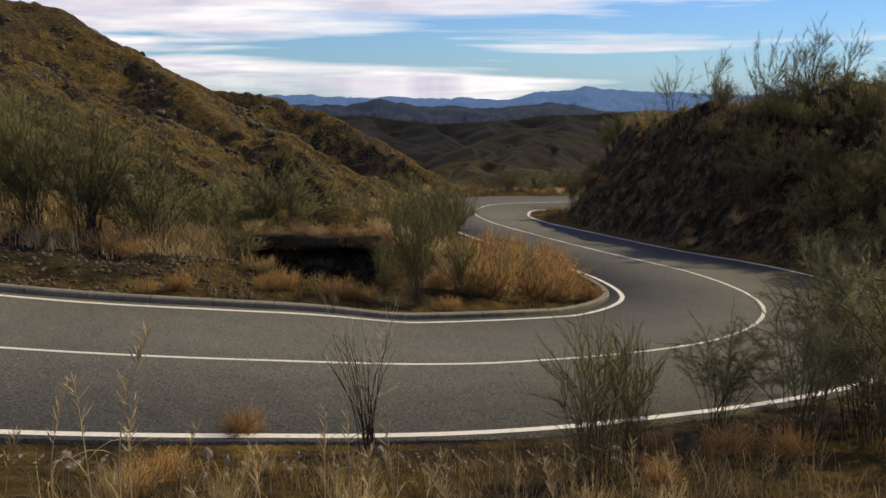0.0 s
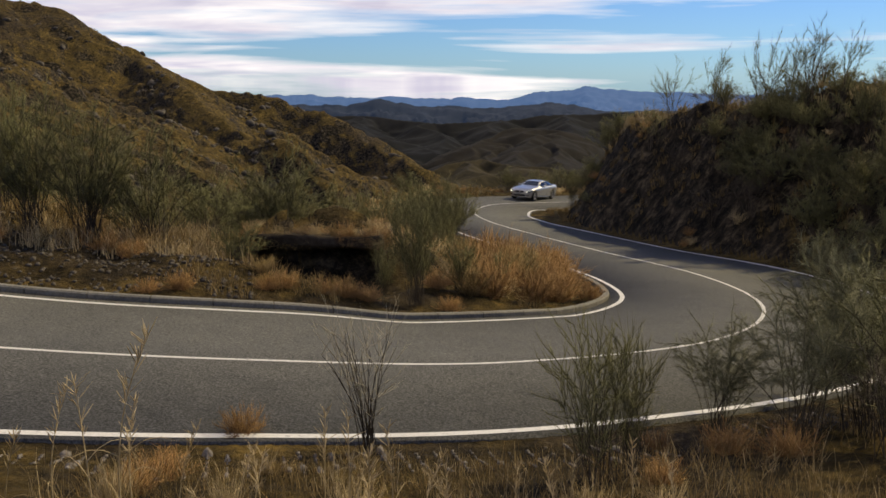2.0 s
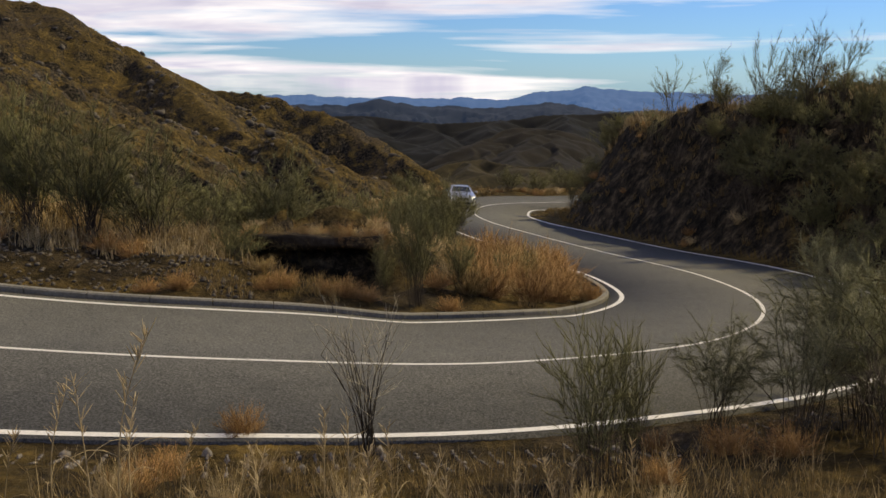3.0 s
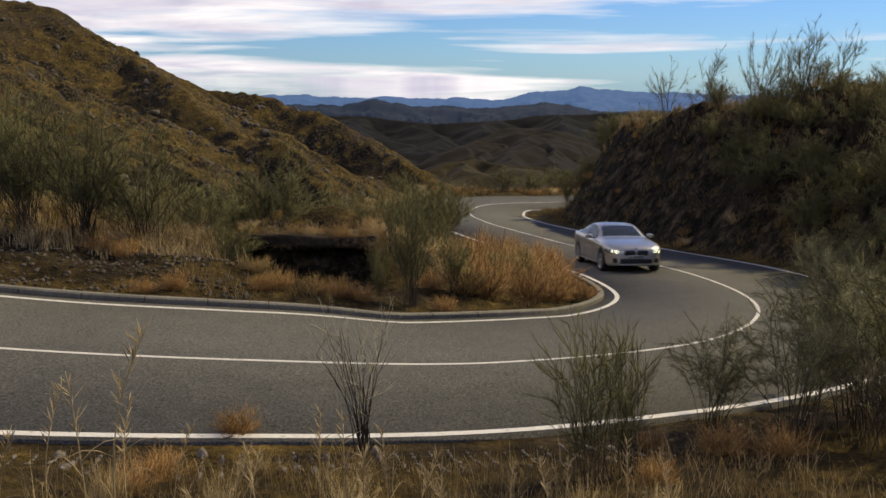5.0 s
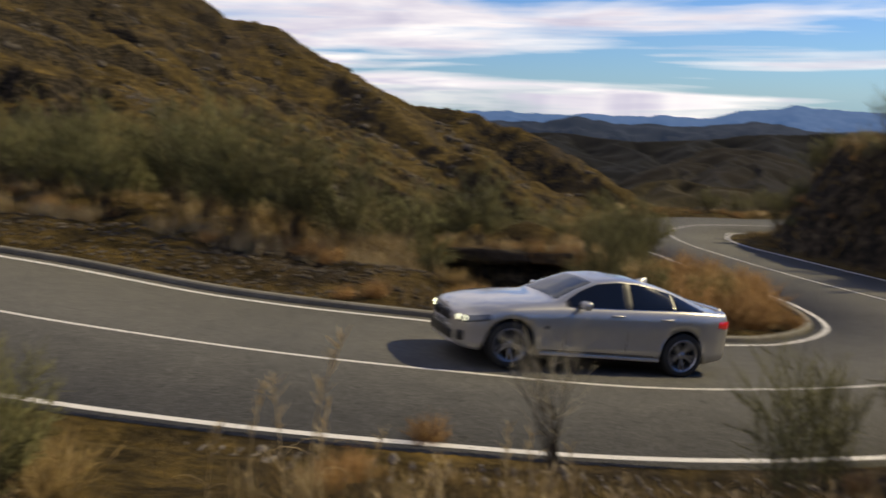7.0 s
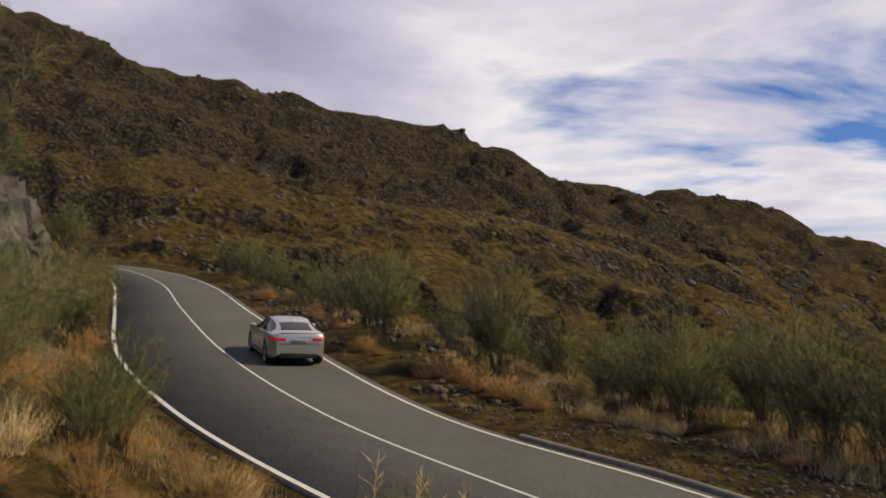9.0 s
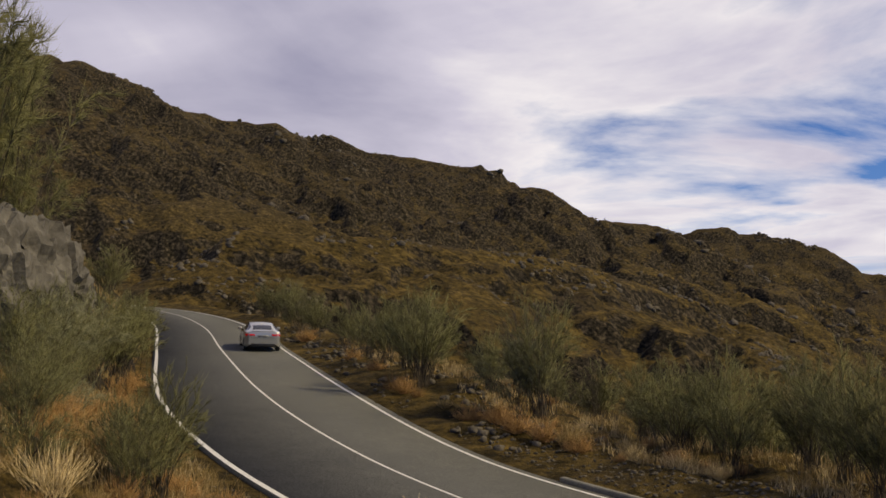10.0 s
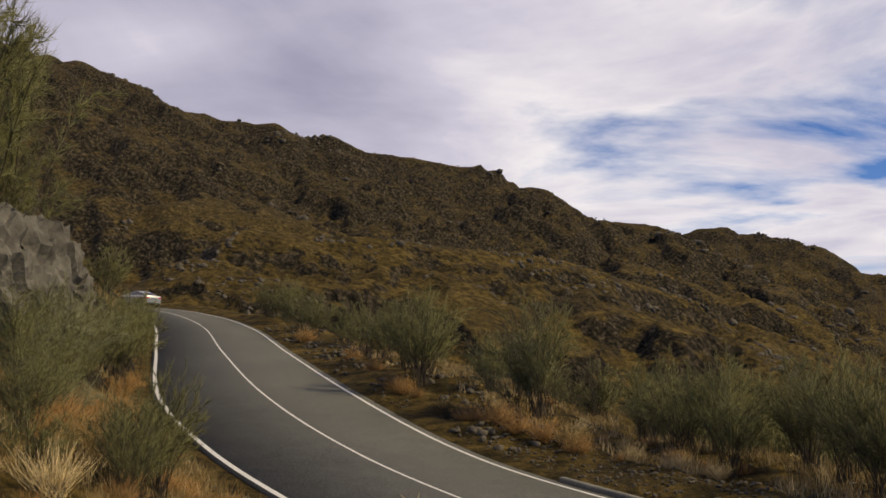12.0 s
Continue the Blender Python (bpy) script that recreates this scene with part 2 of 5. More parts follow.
EARTH = grained("dark bare earth", (0.022, 0.017, 0.012), (0.085, 0.066, 0.048), 9.0, 1.2, 0.95, 0.9, 0.04)


# ---- the lie of the land ----
def lattice(ix, iy, seed):
    h = (ix * 374761393 + iy * 668265263 + seed * 974711) & 0xFFFFFFFF
    h = ((h ^ (h >> 13)) * 1274126177) & 0xFFFFFFFF
    return ((h ^ (h >> 16)) & 0xFFFFFF) / 0xFFFFFF


def value_noise(x, y, seed):
    ix, iy = np.floor(x).astype(np.int64), np.floor(y).astype(np.int64)
    fx, fy = x - ix, y - iy
    fx, fy = fx * fx * (3 - 2 * fx), fy * fy * (3 - 2 * fy)
    a = lattice(ix, iy, seed) * (1 - fx) + lattice(ix + 1, iy, seed) * fx
    b = lattice(ix, iy + 1, seed) * (1 - fx) + lattice(ix + 1, iy + 1, seed) * fx
    return a * (1 - fy) + b * fy - 0.5


def fbm(x, y, size, octaves=5, seed=1, gain=0.5):
    out, amp, f = 0.0 * x, 1.0, 1.0 / size
    for k in range(octaves):
        out = out + amp * value_noise(x * f + 17.3 * k, y * f - 9.1 * k, seed + k)
        amp, f = amp * gain, f * 2.03
    return out


def crest(x, y, points, slope, cliff=0.0):
    """Height of a ridge: its crest line less a steady slope away from it, and a broken cliff just under the crest."""
    wild = np.clip(fbm(x, y, 14.0, 4, 15, 0.65) * 2.4 + 0.5, 0, 1.3)
    best = np.full_like(x, -1e4)
    for (x0, y0, z0), (x1, y1, z1) in zip(points, points[1:]):
        dx, dy = x1 - x0, y1 - y0
        k = np.clip(((x - x0) * dx + (y - y0) * dy) / (dx * dx + dy * dy), 0, 1)
        d = np.hypot(x - x0 - k * dx, y - y0 - k * dy)
        best = np.maximum(best, z0 + k * (z1 - z0) - slope * d - cliff * wild * np.clip((d - 2) / 4, 0, 1) - 0.5 * cliff * wild * np.clip((d - 14) / 5, 0, 1))
    return best


def smooth_max(a, b, k):
    h = np.clip(0.5 + 0.5 * (a - b) / k, 0, 1)
    return b + (a - b) * h + k * h * (1 - h)


# the centre of the road, from the far bend to the climb: x, y, z, crossfall, half widths to its two edges
ROAD_POINTS = np.array(ROAD_ROWS)
STEPS = 24


def spline(p):
    p = np.vstack([2 * p[0] - p[1], p, 2 * p[-1] - p[-2]])
    t = np.linspace(0, 1, STEPS, endpoint=False)[:, None]
    out = []
    for a, b, c, d in zip(p, p[1:], p[2:], p[3:]):
        out.append(0.5 * (2 * b + (c - a) * t + (2 * a - 5 * b + 4 * c - d) * t * t + (-a + 3 * b - 3 * c + d) * t**3))
    return np.vstack(out + [p[-2:-1]])


ROAD = spline(ROAD_POINTS)
CENTRE = ROAD[:, :3]
_head = np.gradient(CENTRE, axis=0)
_head[:, 2] = 0
HEAD = _head / np.linalg.norm(_head, axis=1)[:, None]
RIGHT = np.stack([HEAD[:, 1], -HEAD[:, 0], 0 * HEAD[:, 0]], -1)
PARAM = np.arange(len(ROAD)) / STEPS


def road_line(offset):
    """A line along the road; offset in metres to the right of the centre, an array or a number."""
    p = CENTRE + RIGHT * np.reshape(offset, (-1, 1))
    p[:, 2] += ROAD[:, 3] * offset
    return p


RIGHT_EDGE, LEFT_EDGE = road_line(ROAD[:, 4]), road_line(-ROAD[:, 5])

MAIN_RIDGE = [(-420, 40, 120), (-307, 120, 94), (-299, 138, 86), (-282, 162, 76), (-267, 176, 76), (-259, 184, 71), (-237, 202, 63), (-211, 220, 56), (-193, 229, 41), (-169, 248, 37), (-120, 262, 12)]
BACK_RIDGE = [(-300, 330, 52), (-239, 357, 50), (-222, 369, 51), (-188, 386, 43), (-172, 383, 29), (-146, 383, 28), (-131, 378, 18), (-110, 374, 7), (-96, 373, 1), (-62, 365, -5), (-33, 348, -17), (-8, 310, -30), (10, 290, -44)]
SPUR = [(-120, 40, 7), (-98, 49, 8), (-94, 58, 14), (-91, 78, 14.5), (-83, 100, 13), (-80, 104, 12), (-76, 117, 9.6), (-72, 131, 3.5), (-65, 141, -2.5), (-57, 155, -3), (-45, 164, -9), (-32, 167, -17), (0, 170, -30)]
SPUR_LOW = [(-111, 366, 9), (-92, 340, 1), (-75, 311, -8), (-52, 280, -15), (-30, 250, -22), (-12, 226, -30)]
# what the land does to the driver's left of the road, along its length: height of the cut, its steepness
CUT_AT = [0, 4.5, 6, 8, 10, 11.5, 12.5, 13.5, 15, 16.5, 18, 19.5, 21, 25]
CUT_HEIGHT = [5, 5, 4.6, 5.0, 5.2, 5.6, 2.5, 1.6, 1.9, 2.2, 3.5, 6.5, 8, 8]
CUT_SLOPE = [1.2, 1.3, 1.4, 1.6, 1.3, 1.0, 0.35, 0.25, 0.25, 0.3, 0.6, 1.2, 1.2, 0.8]
VERGE_AT, VERGE = [0, 4, 5, 7, 8.5, 25], [2, 2.5, 2.9, 2.4, 0.9, 0.7]
SHOULDER_AT = [0, 6, 8, 11, 16, 17.5, 20, 25]
SHOULDER = [2.5, 3.0, 3.0, 5.0, 6.5, 6.5, 4.0, 3.0]


def nearest_road(x, y):
    """For points on the plan: distance beyond the road's edge (negative on it), side (+1 the driver's right), place along it, height of the edge."""
    index = np.empty(len(x), int)
    for i in range(0, len(x), 20000):
        d2 = (x[i : i + 20000, None] - CENTRE[None, :, 0]) ** 2 + (y[i : i + 20000, None] - CENTRE[None, :, 1]) ** 2
        index[i : i + 20000] = d2.argmin(1)
    rel = np.stack([x, y], -1) - CENTRE[index, :2]
    side = (rel * RIGHT[index, :2]).sum(1)
    dist = np.hypot(rel[:, 0], rel[:, 1])
    right = side > 0
    half = np.where(right, ROAD[index, 4], ROAD[index, 5])
    z = CENTRE[index, 2] + ROAD[index, 3] * np.where(right, 1, -1) * np.minimum(dist, half)
    return dist - half, np.where(right, 1, -1), PARAM[index], z


def line_distance(x, y, points):
    best = np.full_like(x, 1e4)
    for (x0, y0, _), (x1, y1, _) in zip(points, points[1:]):
        dx, dy = x1 - x0, y1 - y0
        k = np.clip(((x - x0) * dx + (y - y0) * dy) / (dx * dx + dy * dy), 0, 1)
        best = np.minimum(best, np.hypot(x - x0 - k * dx, y - y0 - k * dy))
    return best


def height(x, y):
    x, y = np.asarray(x, float).ravel(), np.asarray(y, float).ravel()
    r = np.hypot(x, y)
    rough = fbm(x, y, 70.0, 6, 3, 0.55)
    hills = np.maximum(crest(x, y, MAIN_RIDGE, 0.5, 2.4), crest(x, y, BACK_RIDGE, 0.58, 1.4))
    hills = smooth_max(hills, crest(x, y, SPUR, 0.46, 1.8), 0.6)
    hills = smooth_max(hills, crest(x, y, SPUR_LOW, 0.48, 1.6), 0.6)
    # a hollow runs behind the near spur and sets its crest apart
    line = np.array(SPUR)
    beyond = r - np.interp(np.arctan2(-x, y), np.arctan2(-line[::-1, 0], line[::-1, 1]), np.hypot(line[::-1, 0], line[::-1, 1]))
    hills = hills - 11.0 * np.clip((beyond - 5) / 22, 0, 1) * np.clip((95 - beyond) / 60, 0, 1) * (x < 0) * (y > 0)
    base = np.interp(r, [0, 60, 120, 400, 900, 2000, 5000], [-12, -13, -18, -62, -118, -190, -260])
    land = smooth_max(hills, base, 6.0)
    far = np.clip((r - 60) / 120, 0, 1)
    gully = np.abs(fbm(x, y, 45.0, 4, 21)) * 5.0
    # rocky bands: steps of crag where the ground is broken, smooth turf between
    broken = np.clip(fbm(x, y, 48.0, 4, 71) * 4.5 - 0.3, 0, 1)
    crag = 0.5 - np.abs(fbm(x + 0.3 * y, y, 16.0, 5, 40, 0.62))
    tooth = fbm(x, y, 5.0, 4, 44, 0.6)
    size = np.clip(r / 140, 0.5, 1.6)
    under = np.minimum(np.abs(np.minimum(line_distance(x, y, SPUR), line_distance(x, y, SPUR_LOW)) - 17) + 8, np.minimum(line_distance(x, y, MAIN_RIDGE), line_distance(x, y, BACK_RIDGE)))
    broken = np.clip(broken + 0.8 * np.clip(1 - under / 20, 0, 1) * np.clip(fbm(x, y, 30.0, 3, 77) * 4 + 0.6, 0, 1), 0, 1)
    runnel = np.abs(fbm(x, y, 38.0, 3, 91))
    land = land + far * (rough * np.clip(r / 90, 1, 6) * 1.3 - 2.4 + gully * -0.35 + np.minimum(runnel * 6, 1.6) * size)
    # the rock lies in tilted beds: ledges and risers where it breaks out, smooth turf elsewhere
    bed_high = (2.2 + 2.0 * np.clip(fbm(x, y, 90.0, 2, 97) + 0.5, 0, 1)) * size
    level = (land + 0.16 * x + 0.1 * y + 7.0 * fbm(x, y, 34.0, 5, 95, 0.6) + 60) / bed_high
    part_ = level - np.floor(level)
    riser = np.clip((part_ - 0.5) / 0.4, 0, 1)
    riser = riser * riser * (3 - 2 * riser)
    gap = np.clip(fbm(x, y, 9.0, 3, 99) * 4 + 0.5, 0, 1)
    land = land + far * broken * (0.42 * bed_high * gap * (riser - part_ + 0.3) + (np.clip(crag - 0.22, 0, 1) * 1.6 + tooth * 1.2) * size * 0.6)
    land = land + far * (fbm(x, y, 2.6, 3, 47, 0.6) * (0.14 + 0.6 * broken) + (1 - broken) * tooth * 0.12)
    d, side, u, z = nearest_road(x, y)
    rise = np.minimum(np.interp(u, CUT_AT, CUT_HEIGHT), np.interp(u, CUT_AT, CUT_SLOPE) * np.maximum(d - np.interp(u, VERGE_AT, VERGE), 0))
    rise = rise + 0.06 * np.clip(d - 6, 0, 40) - 0.25 * np.clip(d - 60, 0, None)
    lumpy = fbm(x, y, 4.0, 5, 60)
    left = z + rise + lumpy * np.clip(rise * 0.35, 0.0, 1.3)
    sh = np.interp(u, SHOULDER_AT, SHOULDER)
    right = z + 0.12 * np.clip(d - 0.5, 0, 1.5) - 0.36 * np.maximum(d - sh, 0) + lumpy * np.clip(d * 0.12, 0, 0.7)
    # a low mound of earth inside the hairpin
    right = right + 1.5 * np.exp(-(((x + 2.2) / 2.4) ** 2 + ((y - 23.5) / 2.2) ** 4))
    right = right - 0.55 * np.exp(-(((x + 2.9) / 2.0) ** 4 + ((y - 20.2) / 1.3) ** 4))
    near = np.where(side > 0, right, left)
    cut_right = z + 0.25 + 0.85 * np.maximum(d - 1.6, 0) * (1 + 0.5 * lumpy)
    out = np.where(side > 0, np.minimum(smooth_max(near, land, 2.5), cut_right), np.where(d > 60, np.maximum(near, land), near))
    out = out + np.clip(d, 0, 1) * fbm(x, y, 0.7, 3, 80) * 0.12
    # the road's bed
    bed = np.clip(1 - d / 0.6, 0, 1)
    return np.where(d < 0.6, z - 0.05 + (out - z + 0.05) * (1 - bed), out)


def mesh_object(name, verts, faces, material, smooth=False, parent=None):
    me = bpy.data.meshes.new(name)
    me.from_pydata([tuple(map(float, p)) for p in verts], [], faces)
    me.materials.append(material)
    if smooth:
        me.polygons.foreach_set("use_smooth", [True] * len(me.polygons))
    me.update()
    ob = new(name, me)
    if parent:
        ob.parent = parent
    return ob


def quick_mesh(name, verts, faces, material, smooth=False):
    """A mesh from arrays; faces all of one size."""
    me = bpy.data.meshes.new(name)
    faces = np.asarray(faces)
    n, k = faces.shape
    me.vertices.add(len(verts))
    me.vertices.foreach_set("co", np.asarray(verts, float).ravel())
    me.loops.add(n * k)
    me.loops.foreach_set("vertex_index", faces.ravel())
    me.polygons.add(n)
    me.polygons.foreach_set("loop_start", np.arange(n) * k)
    me.update(calc_edges=True)
    if smooth:
        me.polygons.foreach_set("use_smooth", [True] * n)
    me.materials.append(material)
    return me


def build_ground():
    rings = np.concatenate([[0.5, 1.2], np.geomspace(2.0, 60, 190)[:-1], np.geomspace(60, 450, 330)[:-1], np.geomspace(450, 4700, 60)])
    turn = np.radians(np.concatenate([np.arange(-34, 76, 0.19), np.arange(76, 326, 2.5)]))
    a, r = np.meshgrid(turn, rings)
    x, y = -np.sin(a) * r, np.cos(a) * r
    z = height(x, y).reshape(x.shape)
    nr, na = x.shape
    verts = np.stack([x, y, z], -1).reshape(-1, 3)
    i = np.arange(nr - 1)[:, None] * na
    j = np.arange(na)[None, :]
    k = (j + 1) % na
    quads = np.stack(np.broadcast_arrays(i + j, i + na + j, i + na + k, i + k), -1).reshape(-1, 4)
    me = bpy.data.meshes.new("ground")
    me.vertices.add(len(verts) + 1)
    middle = [0.0, 0.0, float(height([0.0], [0.0])[0])]
    me.vertices.foreach_set("co", np.vstack([verts, middle]).ravel())
    fan = np.stack(np.broadcast_arrays(np.arange(na), (np.arange(na) + 1) % na, len(verts)), -1)
    loops = np.concatenate([quads.ravel(), fan.ravel()])
    me.loops.add(len(loops))
    me.loops.foreach_set("vertex_index", loops)
    me.polygons.add(len(quads) + len(fan))
    me.polygons.foreach_set("loop_start", np.concatenate([np.arange(len(quads)) * 4, len(quads) * 4 + np.arange(len(fan)) * 3]))
    me.update(calc_edges=True)
    me.polygons.foreach_set("use_smooth", [True] * len(me.polygons))
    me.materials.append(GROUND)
    me.validate()
    ob = new("ground", me)
    return tagged(ob, "dry rocky hillsides with sparse tan grass and bare soil", "ground", kind="structure")


def strip(name, a, b, material, lift, thick=0.0):
    """A band between two lines along the road, with sides down if it has thickness."""
    up = np.array([0, 0, lift])
    n = len(a)
    rows = [a + up, b + up]
    faces = [(i, i + 1, n + i + 1, n + i) for i in range(n - 1)]
    if thick:
        rows += [a + up - (0, 0, thick), b + up - (0, 0, thick)]
        faces += [(2 * n + i, 2 * n + i + 1, i + 1, i) for i in range(n - 1)] + [(n + i, n + i + 1, 3 * n + i + 1, 3 * n + i) for i in range(n - 1)]
    return mesh_object(name, np.vstack(rows), faces, material, True)


build_ground()


def far_range(name, label, material, dist, deep, points, rough, seed):
    """A distant chain of hills: a crest at given bearings and heights (degrees), and its near slope."""
    az = np.radians(np.arange(points[0][0], points[-1][0], -0.1))
    el = np.interp(-az, [-radians(p[0]) for p in points], [radians(p[1]) for p in points])
    top = dist * np.tan(el) + 1.3 * rough * fbm(az * dist, 0 * az, dist * 0.035, 6, seed, 0.6)
    soft = dist * np.tan(el) + rough * fbm(az * dist, 0 * az, dist * 0.035, 2, seed, 0.55)
    rows, n = [], len(az)
    for k in range(41):
        f = k / 40
        r = dist * (1 - 0.42 * f)
        x, y = -np.sin(az) * r, np.cos(az) * r
        relief = 0.16 - np.abs(fbm(x, y, dist * 0.055, 6, seed + 9, 0.55)) * 1.4
        z = soft + (top - soft) * (1 - f) ** 4 - deep * f**0.9 + rough * 5.0 * min(f * 3, 1) * relief
        rows.append(np.stack([-np.sin(az) * r, np.cos(az) * r, z], -1))
    i = np.arange(40)[:, None] * n + np.arange(n - 1)[None]
    faces = np.stack([i, i + n, i + n + 1, i + 1], -1).reshape(-1, 4)
    ob = mesh_object(name, np.vstack(rows), [tuple(map(int, f)) for f in faces], material, True)
    return tagged(ob, label, "hills", kind="structure")


# the blue of these two ranges is painted haze
far_range("backdrop_1", "mountain range on the horizon with blue haze painted in", HAZE_FAR, 4350, 160, [(40, -1.3), (14, -1.0), (9.3, -1.0), (6, -1.15), (3, -0.92), (-2, -1.15), (-5, -1.0), (-9, -0.62), (-11, -0.68), (-14, -0.95), (-40, -1.1)], 16, 301)
far_range("backdrop_2", "ridges in the distance with blue-grey haze painted in", HAZE_MID, 2600, 80, [(40, -1.6), (9, -1.6), (7.7, -1.4), (4, -1.5), (0, -1.42), (-4, -1.5), (-7, -1.42), (-10, -1.8), (-40, -1.8)], 14, 311)


def valley_hill(name, label, material, ridges, slope, spread, cell, seed):
    """Hills across the valley: crests given by bearing, height angle (degrees) and distance, with gullied flanks."""
    lines = []
    for line in ridges:
        row = []
        for a, e, r in line:
            a = radians(a)
            row.append((-math.sin(a) * r, math.cos(a) * r, r * math.tan(radians(e))))
        lines.append(row)
    a0, a1, r0, r1 = spread
    az, rr = np.radians(np.arange(a0, a1, -0.07)), np.linspace(r1, r0, 120)
    a, r = np.meshgrid(az, rr)
    x, y = (-np.sin(a) * r).ravel(), (np.cos(a) * r).ravel()
    wx, wy = x + cell * fbm(x, y, cell * 1.6, 3, seed + 4), y + cell * fbm(x, y, cell * 1.6, 3, seed + 7)
    z = np.full_like(x, -400.0)
    for row in lines:
        best, d = crest(wx, wy, row, slope), line_distance(wx, wy, row)
        gully = 0.22 - np.abs(fbm(wx, wy, cell, 5, seed, 0.5))
        z = np.maximum(z, best + gully * np.clip(d / cell, 0.05, 1) * cell * 0.24)
    n = len(az)
    i = np.arange(len(rr) - 1)[:, None] * n + np.arange(n - 1)[None]
    faces = np.stack([i, i + n, i + n + 1, i + 1], -1).reshape(-1, 4)
    ob = new(name, quick_mesh(name, np.stack([x, y, z], -1), faces, material, True))
    return tagged(ob, label, "hills", kind="structure")


# the valley hills carry their cloud shade in the material colour
valley_hill("backdrop_3", "scrubby foothills across the valley with cloud shade painted in", HILL_DARK, [
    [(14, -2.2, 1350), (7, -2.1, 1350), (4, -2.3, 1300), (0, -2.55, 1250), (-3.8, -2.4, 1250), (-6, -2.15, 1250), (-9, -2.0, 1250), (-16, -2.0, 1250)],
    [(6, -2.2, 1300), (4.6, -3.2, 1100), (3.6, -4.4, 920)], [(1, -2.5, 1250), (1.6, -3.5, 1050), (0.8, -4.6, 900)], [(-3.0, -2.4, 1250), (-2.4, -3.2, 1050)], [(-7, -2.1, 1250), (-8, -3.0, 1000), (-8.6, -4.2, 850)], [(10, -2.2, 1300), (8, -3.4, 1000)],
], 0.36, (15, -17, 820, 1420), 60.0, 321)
valley_hill("backdrop_4", "brown hill with a pale crest across the valley, cloud shade painted in", HILL_BROWN, [
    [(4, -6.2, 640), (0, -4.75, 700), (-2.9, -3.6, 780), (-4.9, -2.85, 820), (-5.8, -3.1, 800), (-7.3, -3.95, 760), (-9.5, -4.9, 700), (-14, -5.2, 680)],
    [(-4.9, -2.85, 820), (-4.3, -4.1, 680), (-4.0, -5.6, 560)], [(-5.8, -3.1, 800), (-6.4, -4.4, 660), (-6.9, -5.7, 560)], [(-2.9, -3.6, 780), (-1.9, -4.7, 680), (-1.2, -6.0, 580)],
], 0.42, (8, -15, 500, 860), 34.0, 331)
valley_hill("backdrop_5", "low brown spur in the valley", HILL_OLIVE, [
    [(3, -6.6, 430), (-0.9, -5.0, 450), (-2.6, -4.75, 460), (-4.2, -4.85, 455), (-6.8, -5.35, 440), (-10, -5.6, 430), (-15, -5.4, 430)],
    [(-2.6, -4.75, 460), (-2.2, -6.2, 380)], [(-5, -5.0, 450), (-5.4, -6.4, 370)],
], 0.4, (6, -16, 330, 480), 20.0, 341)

road = tagged(strip("road", road_line(-ROAD[:, 5] - 0.16), road_line(ROAD[:, 4] + 0.3), ASPHALT, 0.0, 0.25), "worn grey asphalt mountain road with a hairpin bend", "road", kind="structure")
for name, off, wide in (("edge_line", ROAD[:, 4], 0.055), ("edge_line", -ROAD[:, 5], 0.065), ("centre_line", 0.0 * ROAD[:, 4], 0.04)):
    # the outer edge of the far bend carries no line
    first = int(8.6 * STEPS) if np.mean(off) > 1 else 0
    ob = strip(name, road_line(off - wide)[first:], road_line(off + wide)[first:], PAINT, 0.006)
    tagged(ob, "worn white painted line along the asphalt road", "road marking", kind="structure")


def build_kerb():
    """Concrete kerb blocks round the inside of the hairpin, each about a metre long."""
    line = road_line(ROAD[:, 4] + 0.3)
    seg = np.concatenate([[0], np.cumsum(np.linalg.norm(np.diff(line, axis=0), axis=1))])
    start, end = np.interp(KERB_FROM, PARAM, seg), np.interp(KERB_TO, PARAM, seg)
    kerb = tagged(new("kerb"), "low grey concrete kerb round the inside of the bend", "kerb", kind="structure")
    count = int((end - start) / 1.0)
    for k in range(count):
        s0, s1 = start + k * 1.0 + 0.008, start + (k + 1) * 1.0 - 0.008
        pts = [np.array([np.interp(s, seg, line[:, c]) for c in range(3)]) for s in (s0, (s0 + s1) / 2, s1)]
        verts, faces = [], []
        for i, p in enumerate(pts):
            u = np.interp((s0, (s0 + s1) / 2, s1)[i], seg, PARAM)
            rt = RIGHT[min(int(u * STEPS), len(RIGHT) - 1)]
            for o, h in ((0.0, -0.15), (0.0, 0.075), (0.025, 0.1), (0.13, 0.1), (0.15, 0.09), (0.15, -0.15)):
                verts.append(p + rt * o + (0, 0, h))
        for i in range(2):
            for j in range(6):
                a, b = i * 6 + j, i * 6 + (j + 1) % 6
                faces.append((a, b, b + 6, a + 6))
        faces += [tuple(range(5, -1, -1)), tuple(range(12, 18))]
        mesh_object("kerb_block", verts, faces, CONCRETE, False, kerb)


build_kerb()


# ---- plants and stones ----
RNG = np.random.default_rng(7)


